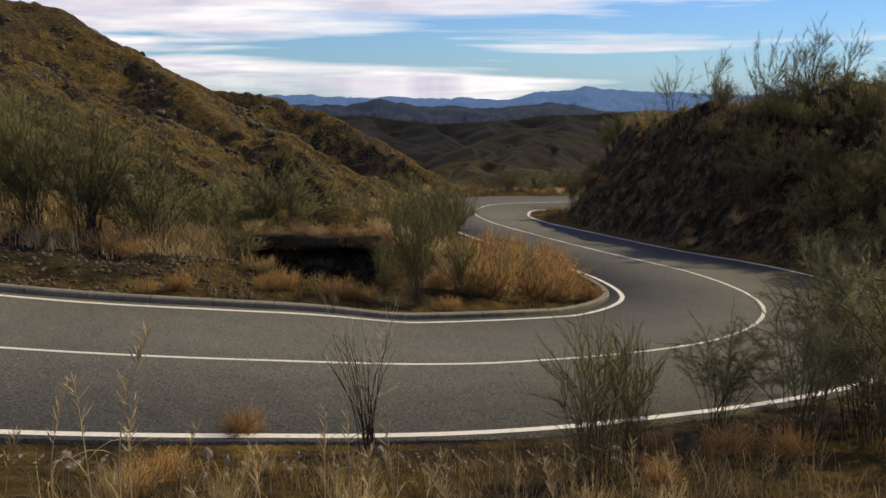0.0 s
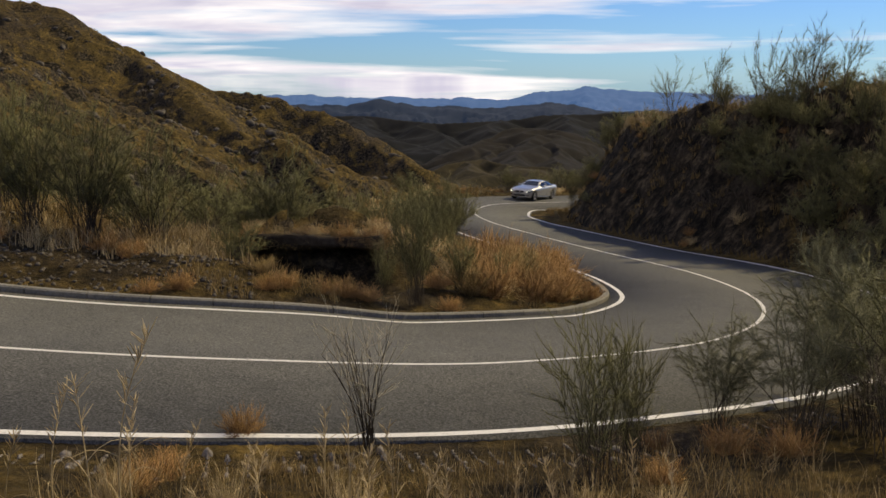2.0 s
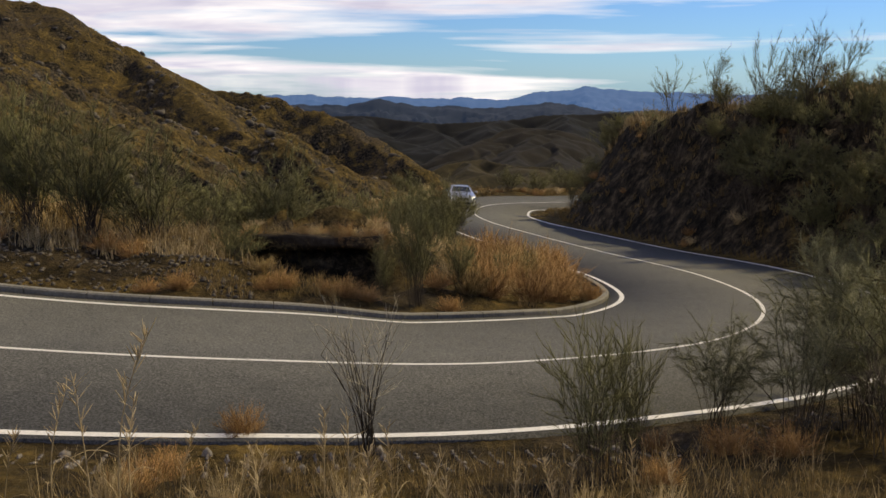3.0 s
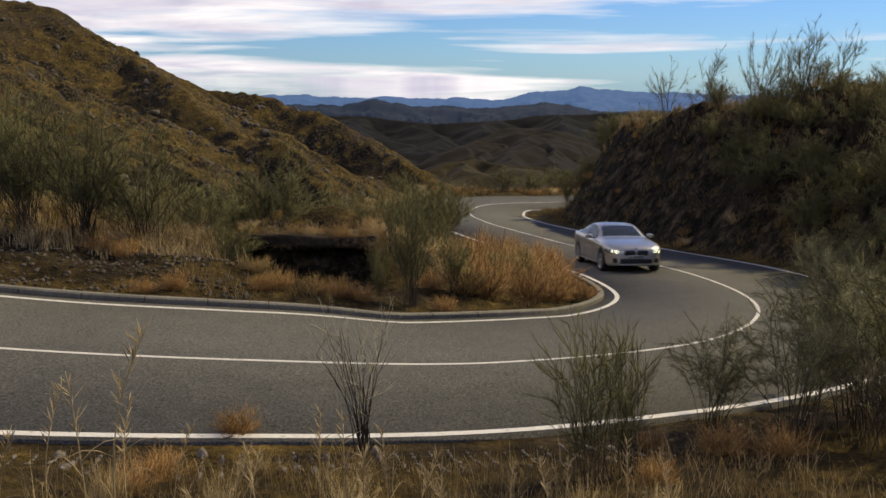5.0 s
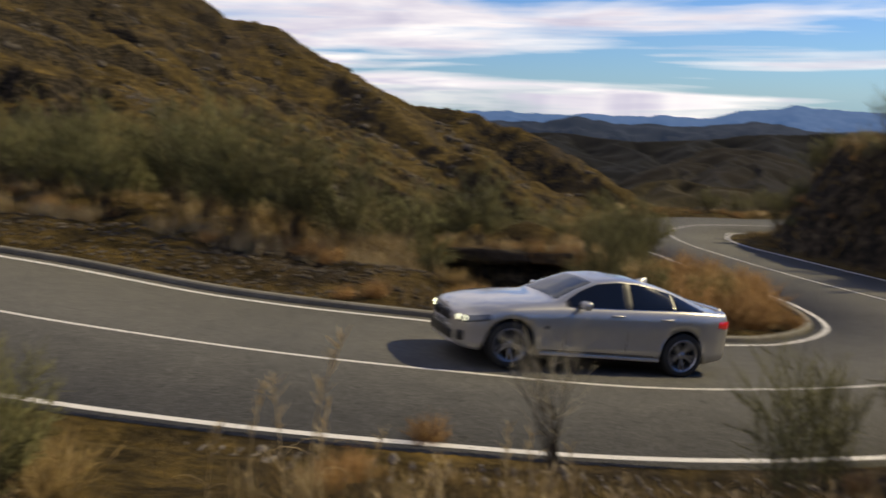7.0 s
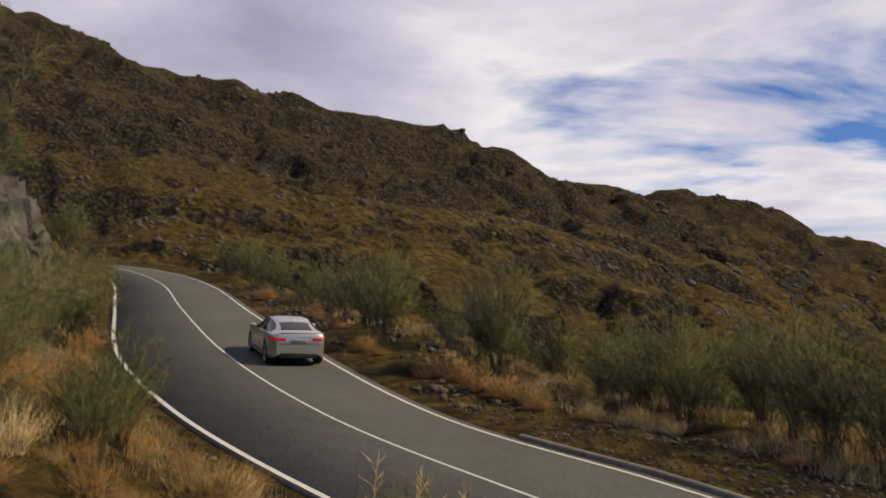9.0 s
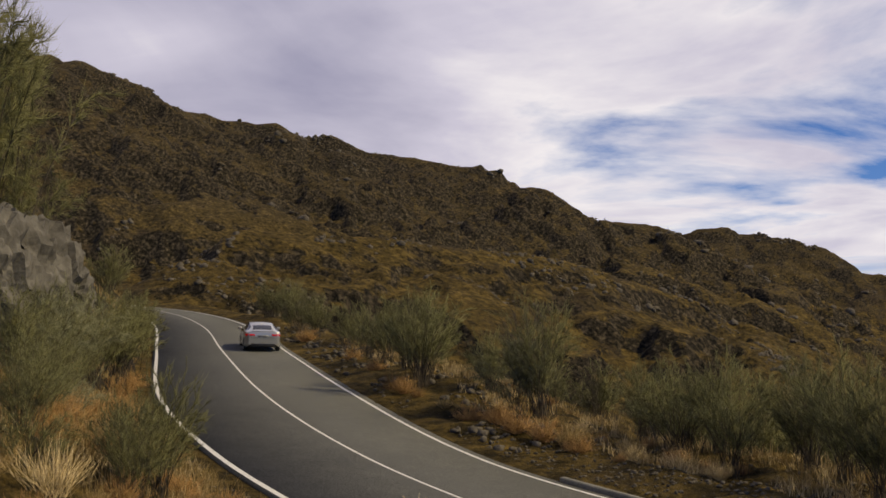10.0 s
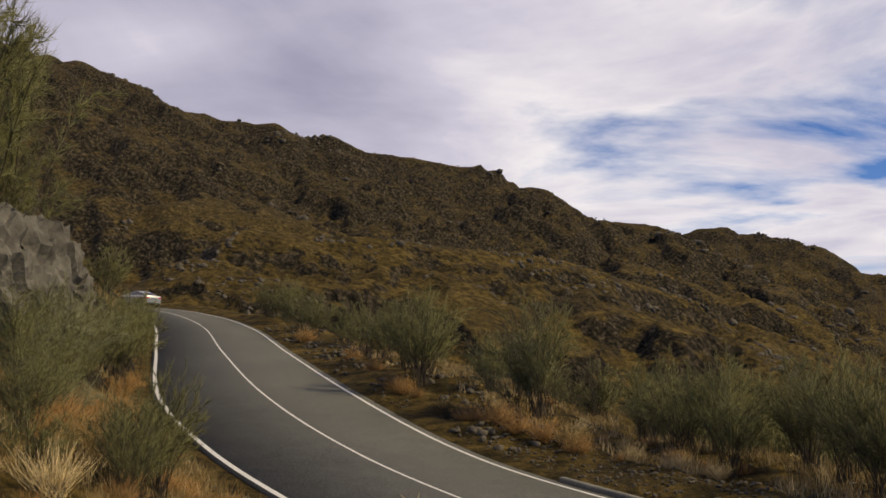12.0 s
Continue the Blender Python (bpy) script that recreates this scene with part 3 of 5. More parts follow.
def tubes(paths, radii, sides=3):
    """Tapered stems: paths is (stems, points, 3), radii (stems, points)."""
    n, k, _ = paths.shape
    tan = np.gradient(paths, axis=1)
    tan /= np.linalg.norm(tan, axis=2, keepdims=True) + 1e-9
    ref = np.where(np.abs(tan[..., 2:3]) < 0.9, np.array([0, 0, 1.0]), np.array([1.0, 0, 0]))
    a = np.cross(tan, ref)
    a /= np.linalg.norm(a, axis=2, keepdims=True) + 1e-9
    b = np.cross(tan, a)
    ang = np.arange(sides) * 2 * np.pi / sides
    ring = a[:, :, None] * np.cos(ang)[None, None, :, None] + b[:, :, None] * np.sin(ang)[None, None, :, None]
    verts = (paths[:, :, None] + ring * radii[:, :, None, None]).reshape(-1, 3)
    i = np.arange(n)[:, None, None] * k * sides + np.arange(k - 1)[None, :, None] * sides
    j = np.arange(sides)[None, None, :]
    jn = (j + 1) % sides
    faces = np.stack(np.broadcast_arrays(i + j, i + jn, i + sides + jn, i + sides + j), -1).reshape(-1, 4)
    return verts, faces


def stems(count, rng, spread, tall, reach, points=4, base=0.08, droop=0.0, bend=0.25):
    """Paths that leave a small foot and curve upwards."""
    az = rng.uniform(0, 2 * np.pi, count)
    lean = spread * np.sqrt(rng.uniform(0.02, 1, count))
    length = tall * rng.uniform(reach, 1.0, count)
    t = np.linspace(0, 1, points)[None, :]
    out = np.sin(lean)[:, None] * t * (1 - bend * t) * length[:, None]
    up = np.cos(lean)[:, None] * t * length[:, None] - droop * (t**2) * length[:, None]
    foot = rng.normal(0, base, (count, 2))
    p = np.stack([foot[:, :1] + np.cos(az)[:, None] * out, foot[:, 1:] + np.sin(az)[:, None] * out, up], -1)
    return p + rng.normal(0, 0.012, p.shape) * t[..., None] * length[:, None, None]


def twigs_on(paths, per, rng, long, lift=0.75, points=3, start=0.3):
    """Fine shoots that spring from stems and turn upwards."""
    n, k, _ = paths.shape
    s = rng.uniform(start, 1.0, (n, per)) * (k - 1)
    i = np.minimum(s.astype(int), k - 2)
    f = (s - i)[..., None]
    rows = np.arange(n)[:, None]
    foot = paths[rows, i] * (1 - f) + paths[rows, i + 1] * f
    way = paths[rows, i + 1] - paths[rows, i]
    way /= np.linalg.norm(way, axis=2, keepdims=True) + 1e-9
    way = way + rng.normal(0, 0.55, way.shape)
    way[..., 2] = np.abs(way[..., 2]) + lift
    way /= np.linalg.norm(way, axis=2, keepdims=True)
    length = long * rng.uniform(0.45, 1.2, (n, per))
    t = np.linspace(0, 1, points)
    p = foot[:, :, None] + way[:, :, None] * (t[None, None, :, None] * length[:, :, None, None])
    p[..., 2] += 0.06 * (t**2) * length[:, :, None]
    p += rng.normal(0, 0.01, p.shape) * t[None, None, :, None]
    return p.reshape(-1, points, 3)


def taper(paths, thick, tip=0.25):
    n, k, _ = paths.shape
    return np.full((n, 1), thick) * np.linspace(1, tip, k)[None]


def part(name, me, parent, label=""):
    ob = new(name, me)
    ob.parent = parent
    return tagged(ob, label)


def shoots_on(paths, per, rng, long, stray=0.3, lift=0.15, start=0.2, thick=0.0016):
    """Very fine pointed shoots that follow their branch, as slim three-sided cones."""
    n, k, _ = paths.shape
    s = (start + (1 - start) * rng.uniform(0, 1, (n, per)) ** 0.8) * (k - 1)
    i = np.minimum(s.astype(int), k - 2)
    f = (s - i)[..., None]
    rows = np.arange(n)[:, None]
    foot = (paths[rows, i] * (1 - f) + paths[rows, i + 1] * f).reshape(-1, 3)
    way = paths[rows, i + 1] - paths[rows, i]
    way = (way / (np.linalg.norm(way, axis=2, keepdims=True) + 1e-9)).reshape(-1, 3)
    way = way + rng.normal(0, stray, way.shape)
    way[:, 2] += lift
    way /= np.linalg.norm(way, axis=1, keepdims=True)
    tip = foot + way * (long * rng.uniform(0.4, 1.25, (len(foot), 1)))
    a = np.cross(way, rng.normal(0, 1, way.shape))
    a *= thick / (np.linalg.norm(a, axis=1, keepdims=True) + 1e-9)
    b = np.cross(way, a)
    verts = np.stack([foot + a, foot - 0.5 * a + 0.866 * b, foot - 0.5 * a - 0.866 * b, tip], 1).reshape(-1, 3)
    base = np.arange(len(foot))[:, None, None] * 4
    faces = (base + np.array([(0, 1, 3), (1, 2, 3), (2, 0, 3)])[None]).reshape(-1, 3)
    return verts, faces


def as_triangles(piece):
    v, f = piece
    return v, np.vstack([f[:, [0, 1, 2]], f[:, [0, 2, 3]]])


def broom_bush(seed, main, second, per, spread, long, twig_mat, thick=0.0016, droop=0.0, low=0.5, foot=0.05, stray=0.3, lift=0.1, middle=0.42, wide=0.42, wood=0.0048):
    """A broom one metre high: bare woody stems rise from one foot like a vase, fork, and end in a dome of very fine shoots."""
    rng = np.random.default_rng(seed)
    az = rng.uniform(0, 2 * np.pi, main)
    tilt = spread * np.sqrt(rng.uniform(0.0, 1.0, main))
    size = rng.uniform(0.78, 1.05, main)
    lump = 1 + 0.16 * np.sin(3 * az + seed) * np.sin(tilt)
    end_r, end_z = wide * np.sin(tilt) * size * lump, middle + (0.88 - middle) * np.cos(tilt) * size
    t = np.linspace(0, 1, 6)[None]
    out, up = end_r[:, None] * t**1.35, end_z[:, None] * (1 - (1 - t) ** 1.25)
    base = rng.normal(0, foot, (main, 2))
    p = np.stack([base[:, :1] * (1 - 0.3 * t) + np.cos(az)[:, None] * out, base[:, 1:] * (1 - 0.3 * t) + np.sin(az)[:, None] * out, up], -1)
    p += rng.normal(0, 0.012, p.shape) * t[..., None]
    fork = twigs_on(p, second, rng, long, 0.1, 4, low)
    if droop:
        fork[:, :, 2] -= droop * np.linspace(0, 1, 4)[None] ** 2
    v0, f0 = tubes(p, taper(p, wood, 0.3), 4)
    crown = join_parts(as_triangles(tubes(fork, taper(fork, 0.0024, 0.4))), shoots_on(fork, per, rng, long * 0.6, stray, lift, 0.1, thick), shoots_on(p, per, rng, long * 0.6, stray, lift, low, thick))
    return quick_mesh("woody_base", v0, f0, BARK), quick_mesh("crown", *crown, twig_mat)


def join_parts(*pieces):
    verts, faces, base = [], [], 0
    for v, f in pieces:
        verts.append(v)
        faces.append(f + base)
        base += len(v)
    return np.vstack(verts), np.vstack(faces)


BUSHES = {
    "broom": [broom_bush(s, 38, 8, 12, 1.45, 0.17, BROOM, 0.0017, 0.0, 0.25, wood=0.0038) for s in (1, 2, 3)],
    "upright": [broom_bush(s, 36, 6, 12, 0.95, 0.2, BROOM, 0.0009, 0.0, 0.2, 0.06, 0.13, 0.15, 0.2, 0.38, 0.0022) for s in (4, 5)],
    "thick": [broom_bush(s, 36, 8, 14, 1.5, 0.15, BROOM, 0.0021, 0.0, 0.35, 0.08, 0.4, 0.05, 0.3, 0.48) for s in (6, 7)],
    "pale": [broom_bush(s, 24, 13, 24, 1.45, 0.19, PALE_BROOM, 0.0008, 0.05, 0.3, 0.05, 0.35, -0.1, 0.4, 0.5, 0.0034) for s in (8, 9)],
    "tall": [broom_bush(s, 36, 14, 20, 1.4, 0.13, BROOM, 0.0011, 0.03, 0.4, 0.08, 0.4, 0.0) for s in (12, 13)],
    "bare": [broom_bush(s, 20, 4, 4, 0.9, 0.22, BROOM_DRY, 0.0012, 0.0, 0.3, 0.03, 0.2, 0.2, 0.2, 0.4) for s in (10,)],
    "dark": [broom_bush(s, 14, 6, 6, 1.1, 0.2, BARK, 0.0015) for s in (11,)],
    "skyline": [broom_bush(s, 9, 7, 10, 1.1, 0.19, BROOM, 0.0017, 0.0, 0.3, 0.05, 0.4, 0.25, 0.35, 0.42) for s in (14, 15, 16)],
}
LABELS = {
    "broom": ("bushy olive-green broom with dark woody stems on dry ground", "bush"),
    "upright": ("upright grey-green broom with thin wiry shoots beside the road", "bush"),
    "thick": ("dense rounded olive broom bush on the dry slope", "bush"),
    "pale": ("silvery grey-green broom with drooping feathery shoots", "bush"),
    "tall": ("tall feathery olive broom above the pale rock face", "bush"),
    "bare": ("half-bare broom with bleached twigs on the road bank", "bush"),
    "skyline": ("open wiry broom with bare forking stems above the cutting", "bush"),
    "dark": ("leafless dark shrub of thin woody twigs", "shrub"),
}


def plant_bush(kind, x, y, tall, wide=1.0, lean=0.0):
    stem, fine = BUSHES[kind][RNG.integers(len(BUSHES[kind]))]
    z = float(height([x], [y])[0]) - 0.04
    root = new("bush")
    part("woody_base", stem, root)
    part("crown", fine, root)
    root.matrix_world = pose(x, y, z, RNG.uniform(-5, 5), lean, RNG.uniform(0, 360))
    root.scale = (tall * wide * 1.2, tall * wide * 1.2, tall * 1.05)
    label, cat = LABELS[kind]
    return tagged(root, label, cat, "broom bushes by the road")


for row in (
    # on the bank below the camera
    ("upright", 1.4, 8.5, 1.65, 0.85), ("upright", 1.75, 8.6, 1.5, 0.6), ("pale", 3.9, 10.2, 2.0, 0.8), ("pale", 4.7, 10.4, 2.3, 0.85), ("thick", 5.0, 9.6, 2.3, 0.7), ("pale", 3.2, 10.9, 1.5, 0.75),
    ("dark", 4.3, 9.0, 1.3, 0.9), ("bare", -0.75, 9.35, 1.55, 0.85), ("thick", 5.6, 11.8, 2.4, 0.8), ("broom", 4.9, 8.3, 1.2, 0.9),
    ("broom", -3.9, 3.7, 1.1, 0.8), ("broom", -4.4, 4.0, 1.1, 0.9), ("broom", -3.2, 4.3, 1.0, 0.8), ("thick", -3.6, 4.6, 0.9, 0.9), ("upright", -3.5, 3.9, 1.05, 0.7), ("upright", -3.9, 3.5, 1.0, 0.8), ("bare", -3.7, 4.1, 0.9, 0.8), ("upright", -4.3, 3.9, 1.0, 0.7),
    # inside the hairpin
    ("broom", -0.5, 18.0, 2.4, 0.42), ("broom", 0.3, 19.4, 1.3, 0.6), ("upright", -1.2, 19.2, 1.3, 0.6), ("upright", 1.3, 20.8, 1.1, 0.6), ("broom", 2.0, 23.5, 0.9, 0.8),
    ("broom", -8.2, 19.4, 2.9, 0.75), ("broom", -7.0, 19.2, 2.9, 0.75), ("thick", -6.1, 19.8, 2.4, 0.8), ("broom", -9.4, 20.5, 2.9, 0.75), ("thick", -5.2, 21.5, 1.5, 0.9),
    ("thick", -4.3, 20.0, 1.1, 0.9), ("broom", -10.6, 21.3, 2.7, 0.8), ("broom", -11.8, 20.0, 2.6, 0.8), ("thick", -13.9, 21.2, 2.4, 0.8), ("broom", -3.6, 26.0, 1.6, 0.9),
    ("broom", -3.4, 34.0, 2.9, 0.8), ("broom", -2.2, 33.0, 2.4, 0.8), ("broom", -4.8, 35.0, 2.7, 0.8), ("thick", -6.2, 33.0, 2.5, 0.8), ("broom", -7.8, 31.0, 2.7, 0.8),
    ("thick", -9.5, 30.0, 2.6, 0.8), ("broom", 0.0, 31.0, 2.7, 0.45), ("upright", 0.2, 33.5, 2.6, 0.8), ("broom", -0.6, 36.0, 2.5, 0.8), ("broom", 0.3, 38.0, 2.3, 0.8), ("thick", -0.9, 40.5, 2.2, 0.9), ("thick", -1.6, 45.0, 2.2, 0.9), ("upright", 0.0, 28.5, 1.7, 0.6), ("broom", 1.4, 27.0, 0.9, 0.8),
    ("broom", -11.5, 28.0, 2.8, 0.8), ("thick", -13.0, 27.5, 2.8, 0.8), ("broom", -15.0, 27.0, 2.9, 0.8), ("thick", -4.9, 28.5, 1.6, 0.9), ("thick", -6.8, 25.8, 1.5, 0.9),
    # by the far bend
    ("upright", 7.6, 57.5, 2.6, 0.5), ("thick", 5.0, 73.5, 1.9, 1.0), ("thick", 7.2, 76.0, 2.0, 1.0), ("thick", 9.5, 78.0, 2.2, 1.0), ("thick", 11.6, 80.0, 2.1, 1.0), ("thick", -2.6, 68.0, 1.8, 1.0),
    # on top of the cutting
    ("skyline", 10.6, 45.5, 2.9, 0.75), ("skyline", 9.9, 46.4, 2.3, 0.9), ("skyline", 11.6, 43.0, 2.6, 0.65), ("broom", 11.9, 42.0, 1.6, 0.7), ("skyline", 12.5, 38.8, 3.3, 0.65), ("skyline", 13.0, 37.4, 3.2, 0.6),
    ("skyline", 13.2, 35.8, 3.2, 0.65), ("skyline", 13.7, 34.4, 3.1, 0.6), ("thick", 14.0, 33.0, 2.2, 0.8), ("skyline", 14.0, 31.6, 3.0, 0.7), ("skyline", 13.9, 29.8, 2.6, 0.8), ("thick", 9.8, 56.5, 1.5, 1.0), ("thick", 10.2, 60.0, 2.2, 1.0),
    ("thick", 12.6, 33.4, 1.7, 1.1), ("thick", 11.9, 36.6, 1.5, 1.1), ("thick", 12.9, 30.4, 1.6, 1.1), ("thick", 11.2, 40.4, 1.3, 1.1), ("broom", 13.0, 27.6, 2.2, 0.9), ("thick", 13.8, 26.2, 2.6, 0.9),
    ("pale", 10.2, 25.6, 1.6, 0.8), ("pale", 10.6, 24.4, 1.5, 0.8), ("thick", 11.4, 27.5, 1.5, 1.0), ("thick", 12.2, 23.8, 2.0, 1.0), ("broom", 11.4, 21.8, 2.0, 0.9), ("broom", 10.4, 19.4, 2.0, 0.9),
    # right of the climb
    ("broom", -18.6, 21.4, 3.5, 0.75), ("pale", -19.1, 21.0, 2.6, 0.7), ("broom", -24.8, 22.4, 3.5, 0.8), ("thick", -26.2, 23.6, 3.2, 0.7), ("broom", -28.6, 25.0, 3.0, 0.7), ("thick", -31.5, 26.4, 2.8, 0.7), ("thick", -35.5, 28.6, 2.6, 0.8),
    ("broom", -22.6, 23.4, 2.2, 0.8), ("dark", -23.4, 26.0, 3.4, 0.6), ("dark", -19.2, 24.6, 2.0, 0.4), ("thick", -40.0, 31.0, 2.4, 0.8), ("broom", -45.5, 33.0, 2.6, 0.9), ("thick", -50.0, 35.0, 2.6, 0.9), ("broom", -56.0, 38.2, 3.0, 0.9), ("thick", -61.0, 40.0, 2.8, 1.0),
    ("broom", -13.2, 21.8, 2.6, 0.7), ("broom", -15.6, 22.0, 2.1, 0.8), ("broom", -16.2, 25.0, 2.4, 0.8), ("thick", -17.6, 27.6, 2.4, 0.9), ("broom", -12.2, 24.0, 2.7, 0.8), ("broom", -14.4, 29.0, 2.8, 0.9),
    # left of the climb
    ("pale", -22.0, 9.2, 2.5, 0.8), ("broom", -24.0, 10.6, 2.6, 0.8), ("broom", -19.4, 7.4, 2.2, 0.8), ("broom", -29.0, 13.6, 2.7, 0.8), ("thick", -34.0, 16.2, 2.6, 0.8), ("broom", -38.5, 18.6, 2.8, 0.8), ("thick", -44.0, 21.6, 2.8, 0.8),
    ("broom", -10.6, 5.5, 1.6, 0.7), ("broom", -11.4, 5.5, 1.2, 0.8), ("broom", -10.0, 4.9, 1.2, 0.8), ("thick", -16.8, 6.0, 1.5, 0.8), ("tall", -27.2, 8.6, 8.4, 0.55), ("tall", -25.4, 7.5, 8.4, 0.55), ("tall", -27.6, 9.6, 4.4, 0.65), ("broom", -51.0, 23.2, 3.0, 0.9), ("broom", -12.8, 5.0, 1.1, 0.9), ("broom", -11.6, 4.3, 1.0, 0.9), ("thick", -10.3, 3.9, 0.8, 0.9), ("broom", -13.8, 5.2, 1.2, 0.9), ("pale", -14.2, 5.9, 1.1, 0.8), ("broom", -15.8, 6.5, 1.3, 0.8), ("pale", -17.6, 6.9, 1.6, 0.8), ("pale", -20.6, 7.9, 2.2, 0.8),
):
    plant_bush(*row)

# the thicket that fills the gully beyond the verge
for _ in range(46):
    u, off = RNG.uniform(13.5, 20.5), RNG.uniform(6.8, 15.0)
    i = int(u * STEPS)
    x, y = RIGHT_EDGE[i, :2] + RIGHT[i, :2] * off
    if nearest_road(np.array([x]), np.array([y]))[0][0] > 5.5:
        plant_bush(RNG.choice(["broom", "thick", "thick"]), x, y, RNG.uniform(1.6, 2.7), 0.9)
# shrubs on the shaded cutting
for k in range(92):
    u, off = (RNG.uniform(6.0, 12.6), RNG.uniform(1.6, 9.0)) if k < 34 else (RNG.uniform(9.6, 13.0), RNG.uniform(1.4, 6.5))
    i = int(u * STEPS)
    x, y = LEFT_EDGE[i, :2] - RIGHT[i, :2] * off
    if nearest_road(np.array([x]), np.array([y]))[0][0] > 1.2:
        plant_bush(RNG.choice(["thick", "dark", "thick"]), x, y, RNG.uniform(0.6, 1.5) if k < 34 else RNG.uniform(1.0, 2.0), 1.1)


# rust-coloured shrubs and straw tussocks
def tussock(seed, count, spread, mat_, per=6, thick=0.003, bend=0.2, long=0.24, stray=0.4):
    rng = np.random.default_rng(seed)
    p = stems(count, rng, spread, 0.86, 0.45, 3, 0.1, 0.08, bend)
    return quick_mesh("tussock", *join_parts(as_triangles(tubes(p, taper(p, thick * 1.2, 0.4))), shoots_on(p, per, rng, long, stray, 0.2, 0.2, thick)), mat_)


TUSSOCKS = {
    "rust": [tussock(s, 120, 1.25, RUST, 9, 0.0042) for s in (21, 22, 23)],
    "straw": [tussock(s, 90, 0.9, STRAW, 5, 0.0036, 0.0, 0.3, 0.25) for s in (24, 25)],
    "tan": [tussock(s, 95, 1.1, TAN, 7, 0.005) for s in (26, 27)],
}
TUSSOCK_LABELS = {"rust": "dry rust-brown low shrub on stony ground", "straw": "pale straw-coloured grass tussock at the roadside", "tan": "tan dry grass tussock on the bank"}


def plant_tussock(kind, x, y, tall, wide=1.0):
    me = TUSSOCKS[kind][RNG.integers(len(TUSSOCKS[kind]))]
    ob = new("tussock", me)
    ob.matrix_world = pose(x, y, float(height([x], [y])[0]) - 0.03, 0, 0, RNG.uniform(0, 360))
    ob.scale = (tall * wide, tall * wide, tall)
    return tagged(ob, TUSSOCK_LABELS[kind], "dry shrub" if kind == "rust" else "grass tussock", kind + " tussocks")


for row in (
    ("rust", -2.1, 9.7, 0.55, 0.9), ("rust", -2.5, 7.4, 0.4), ("rust", 2.9, 9.5, 0.5, 1.1), ("rust", 3.4, 9.2, 0.5, 1.1), ("rust", 1.9, 8.1, 0.4), ("rust", 2.3, 10.1, 0.35),
    ("straw", -3.3, 3.9, 0.75, 0.7), ("straw", -3.7, 4.1, 0.8, 0.7), ("straw", -4.1, 3.7, 0.8, 0.7), ("straw", -3.6, 3.5, 0.75, 0.7), ("straw", -0.6, 6.0, 0.6, 0.6), ("straw", 0.1, 6.2, 0.5, 0.6), ("straw", 0.9, 6.1, 0.5, 0.6), ("straw", -1.5, 6.3, 0.5, 0.6), ("straw", -2.3, 6.4, 0.5, 0.6), ("straw", 1.6, 6.6, 0.5, 0.6),
    ("rust", 1.9, 20.0, 1.2, 0.9), ("rust", 2.5, 21.0, 1.1, 0.9), ("rust", 3.2, 21.3, 0.75, 0.9), ("rust", 1.0, 19.6, 1.2, 0.8), ("rust", 2.9, 23.6, 1.1), ("rust", 1.2, 21.6, 1.2, 0.9), ("tan", 1.8, 23.2, 1.3, 0.9), ("rust", 0.6, 21.2, 1.1, 0.9), ("rust", 2.7, 22.4, 1.1, 0.9), ("tan", 0.9, 22.8, 1.2, 0.9), ("straw", 0.2, 20.6, 0.9, 0.8), ("tan", 0.5, 19.4, 1.2, 0.8), ("tan", 1.5, 22.5, 1.3, 0.8),
    ("rust", 1.0, 25.5, 1.5, 0.9), ("rust", 1.6, 26.0, 1.5, 0.9), ("tan", 2.2, 26.5, 1.4, 0.9), ("rust", 2.7, 25.5, 1.3, 0.9), ("tan", 0.4, 26.5, 1.5, 0.9), ("rust", 2.4, 24.4, 1.25, 0.9), ("rust", 1.4, 24.5, 1.4, 0.9), ("rust", 3.0, 26.8, 1.1, 0.9), ("tan", 0.1, 28.0, 1.6, 0.9), ("rust", 1.9, 28.5, 1.4, 0.9),
    ("rust", -1.4, 17.5, 0.45, 1.2), ("rust", -2.1, 17.4, 0.45, 1.2), ("rust", -4.5, 16.4, 0.5, 1.1), ("rust", -5.0, 16.2, 0.4, 1.1), ("rust", -2.9, 17.5, 0.5), ("tan", -3.4, 18.0, 0.5), ("rust", 0.1, 17.9, 0.5),
    ("straw", -1.0, 23.5, 0.6), ("straw", -2.0, 24.2, 0.55), ("straw", -3.2, 24.0, 0.55), ("straw", -0.2, 24.6, 0.7), ("rust", -0.9, 25.6, 0.8), ("tan", -1.6, 25.0, 0.6), ("tan", 0.8, 25.6, 1.0), ("rust", 1.6, 26.4, 0.9),
    ("rust", -25.3, 21.6, 0.9), ("rust", -24.4, 21.2, 0.8), ("rust", -23.4, 20.9, 0.5), ("rust", -43.5, 30.9, 1.1), ("rust", -34.0, 26.6, 0.9), ("rust", -30.0, 24.6, 0.8), ("rust", -18.6, 19.6, 0.9), ("rust", -17.6, 19.2, 0.9),
    ("rust", -16.6, 19.2, 0.9), ("tan", -15.8, 19.2, 0.9), ("rust", -15.2, 18.8, 0.7), ("rust", -19.9, 19.8, 0.8), ("straw", -13.8, 19.0, 0.6), ("straw", -12.8, 19.2, 0.6), ("straw", -11.6, 19.0, 0.6), ("tan", -21.4, 20.2, 0.5),
    ("rust", -12.0, 4.6, 0.7, 0.9), ("rust", -13.0, 5.2, 0.8, 0.9), ("rust", -14.2, 5.8, 0.8, 0.9), ("rust", -15.4, 6.8, 0.8), ("rust", -13.6, 6.2, 0.6), ("rust", -12.4, 5.4, 0.6), ("rust", -20.6, 9.6, 0.9), ("rust", -25.5, 12.0, 0.9), ("rust", -30.0, 14.6, 0.9), ("rust", -17.4, 8.2, 0.9),
):
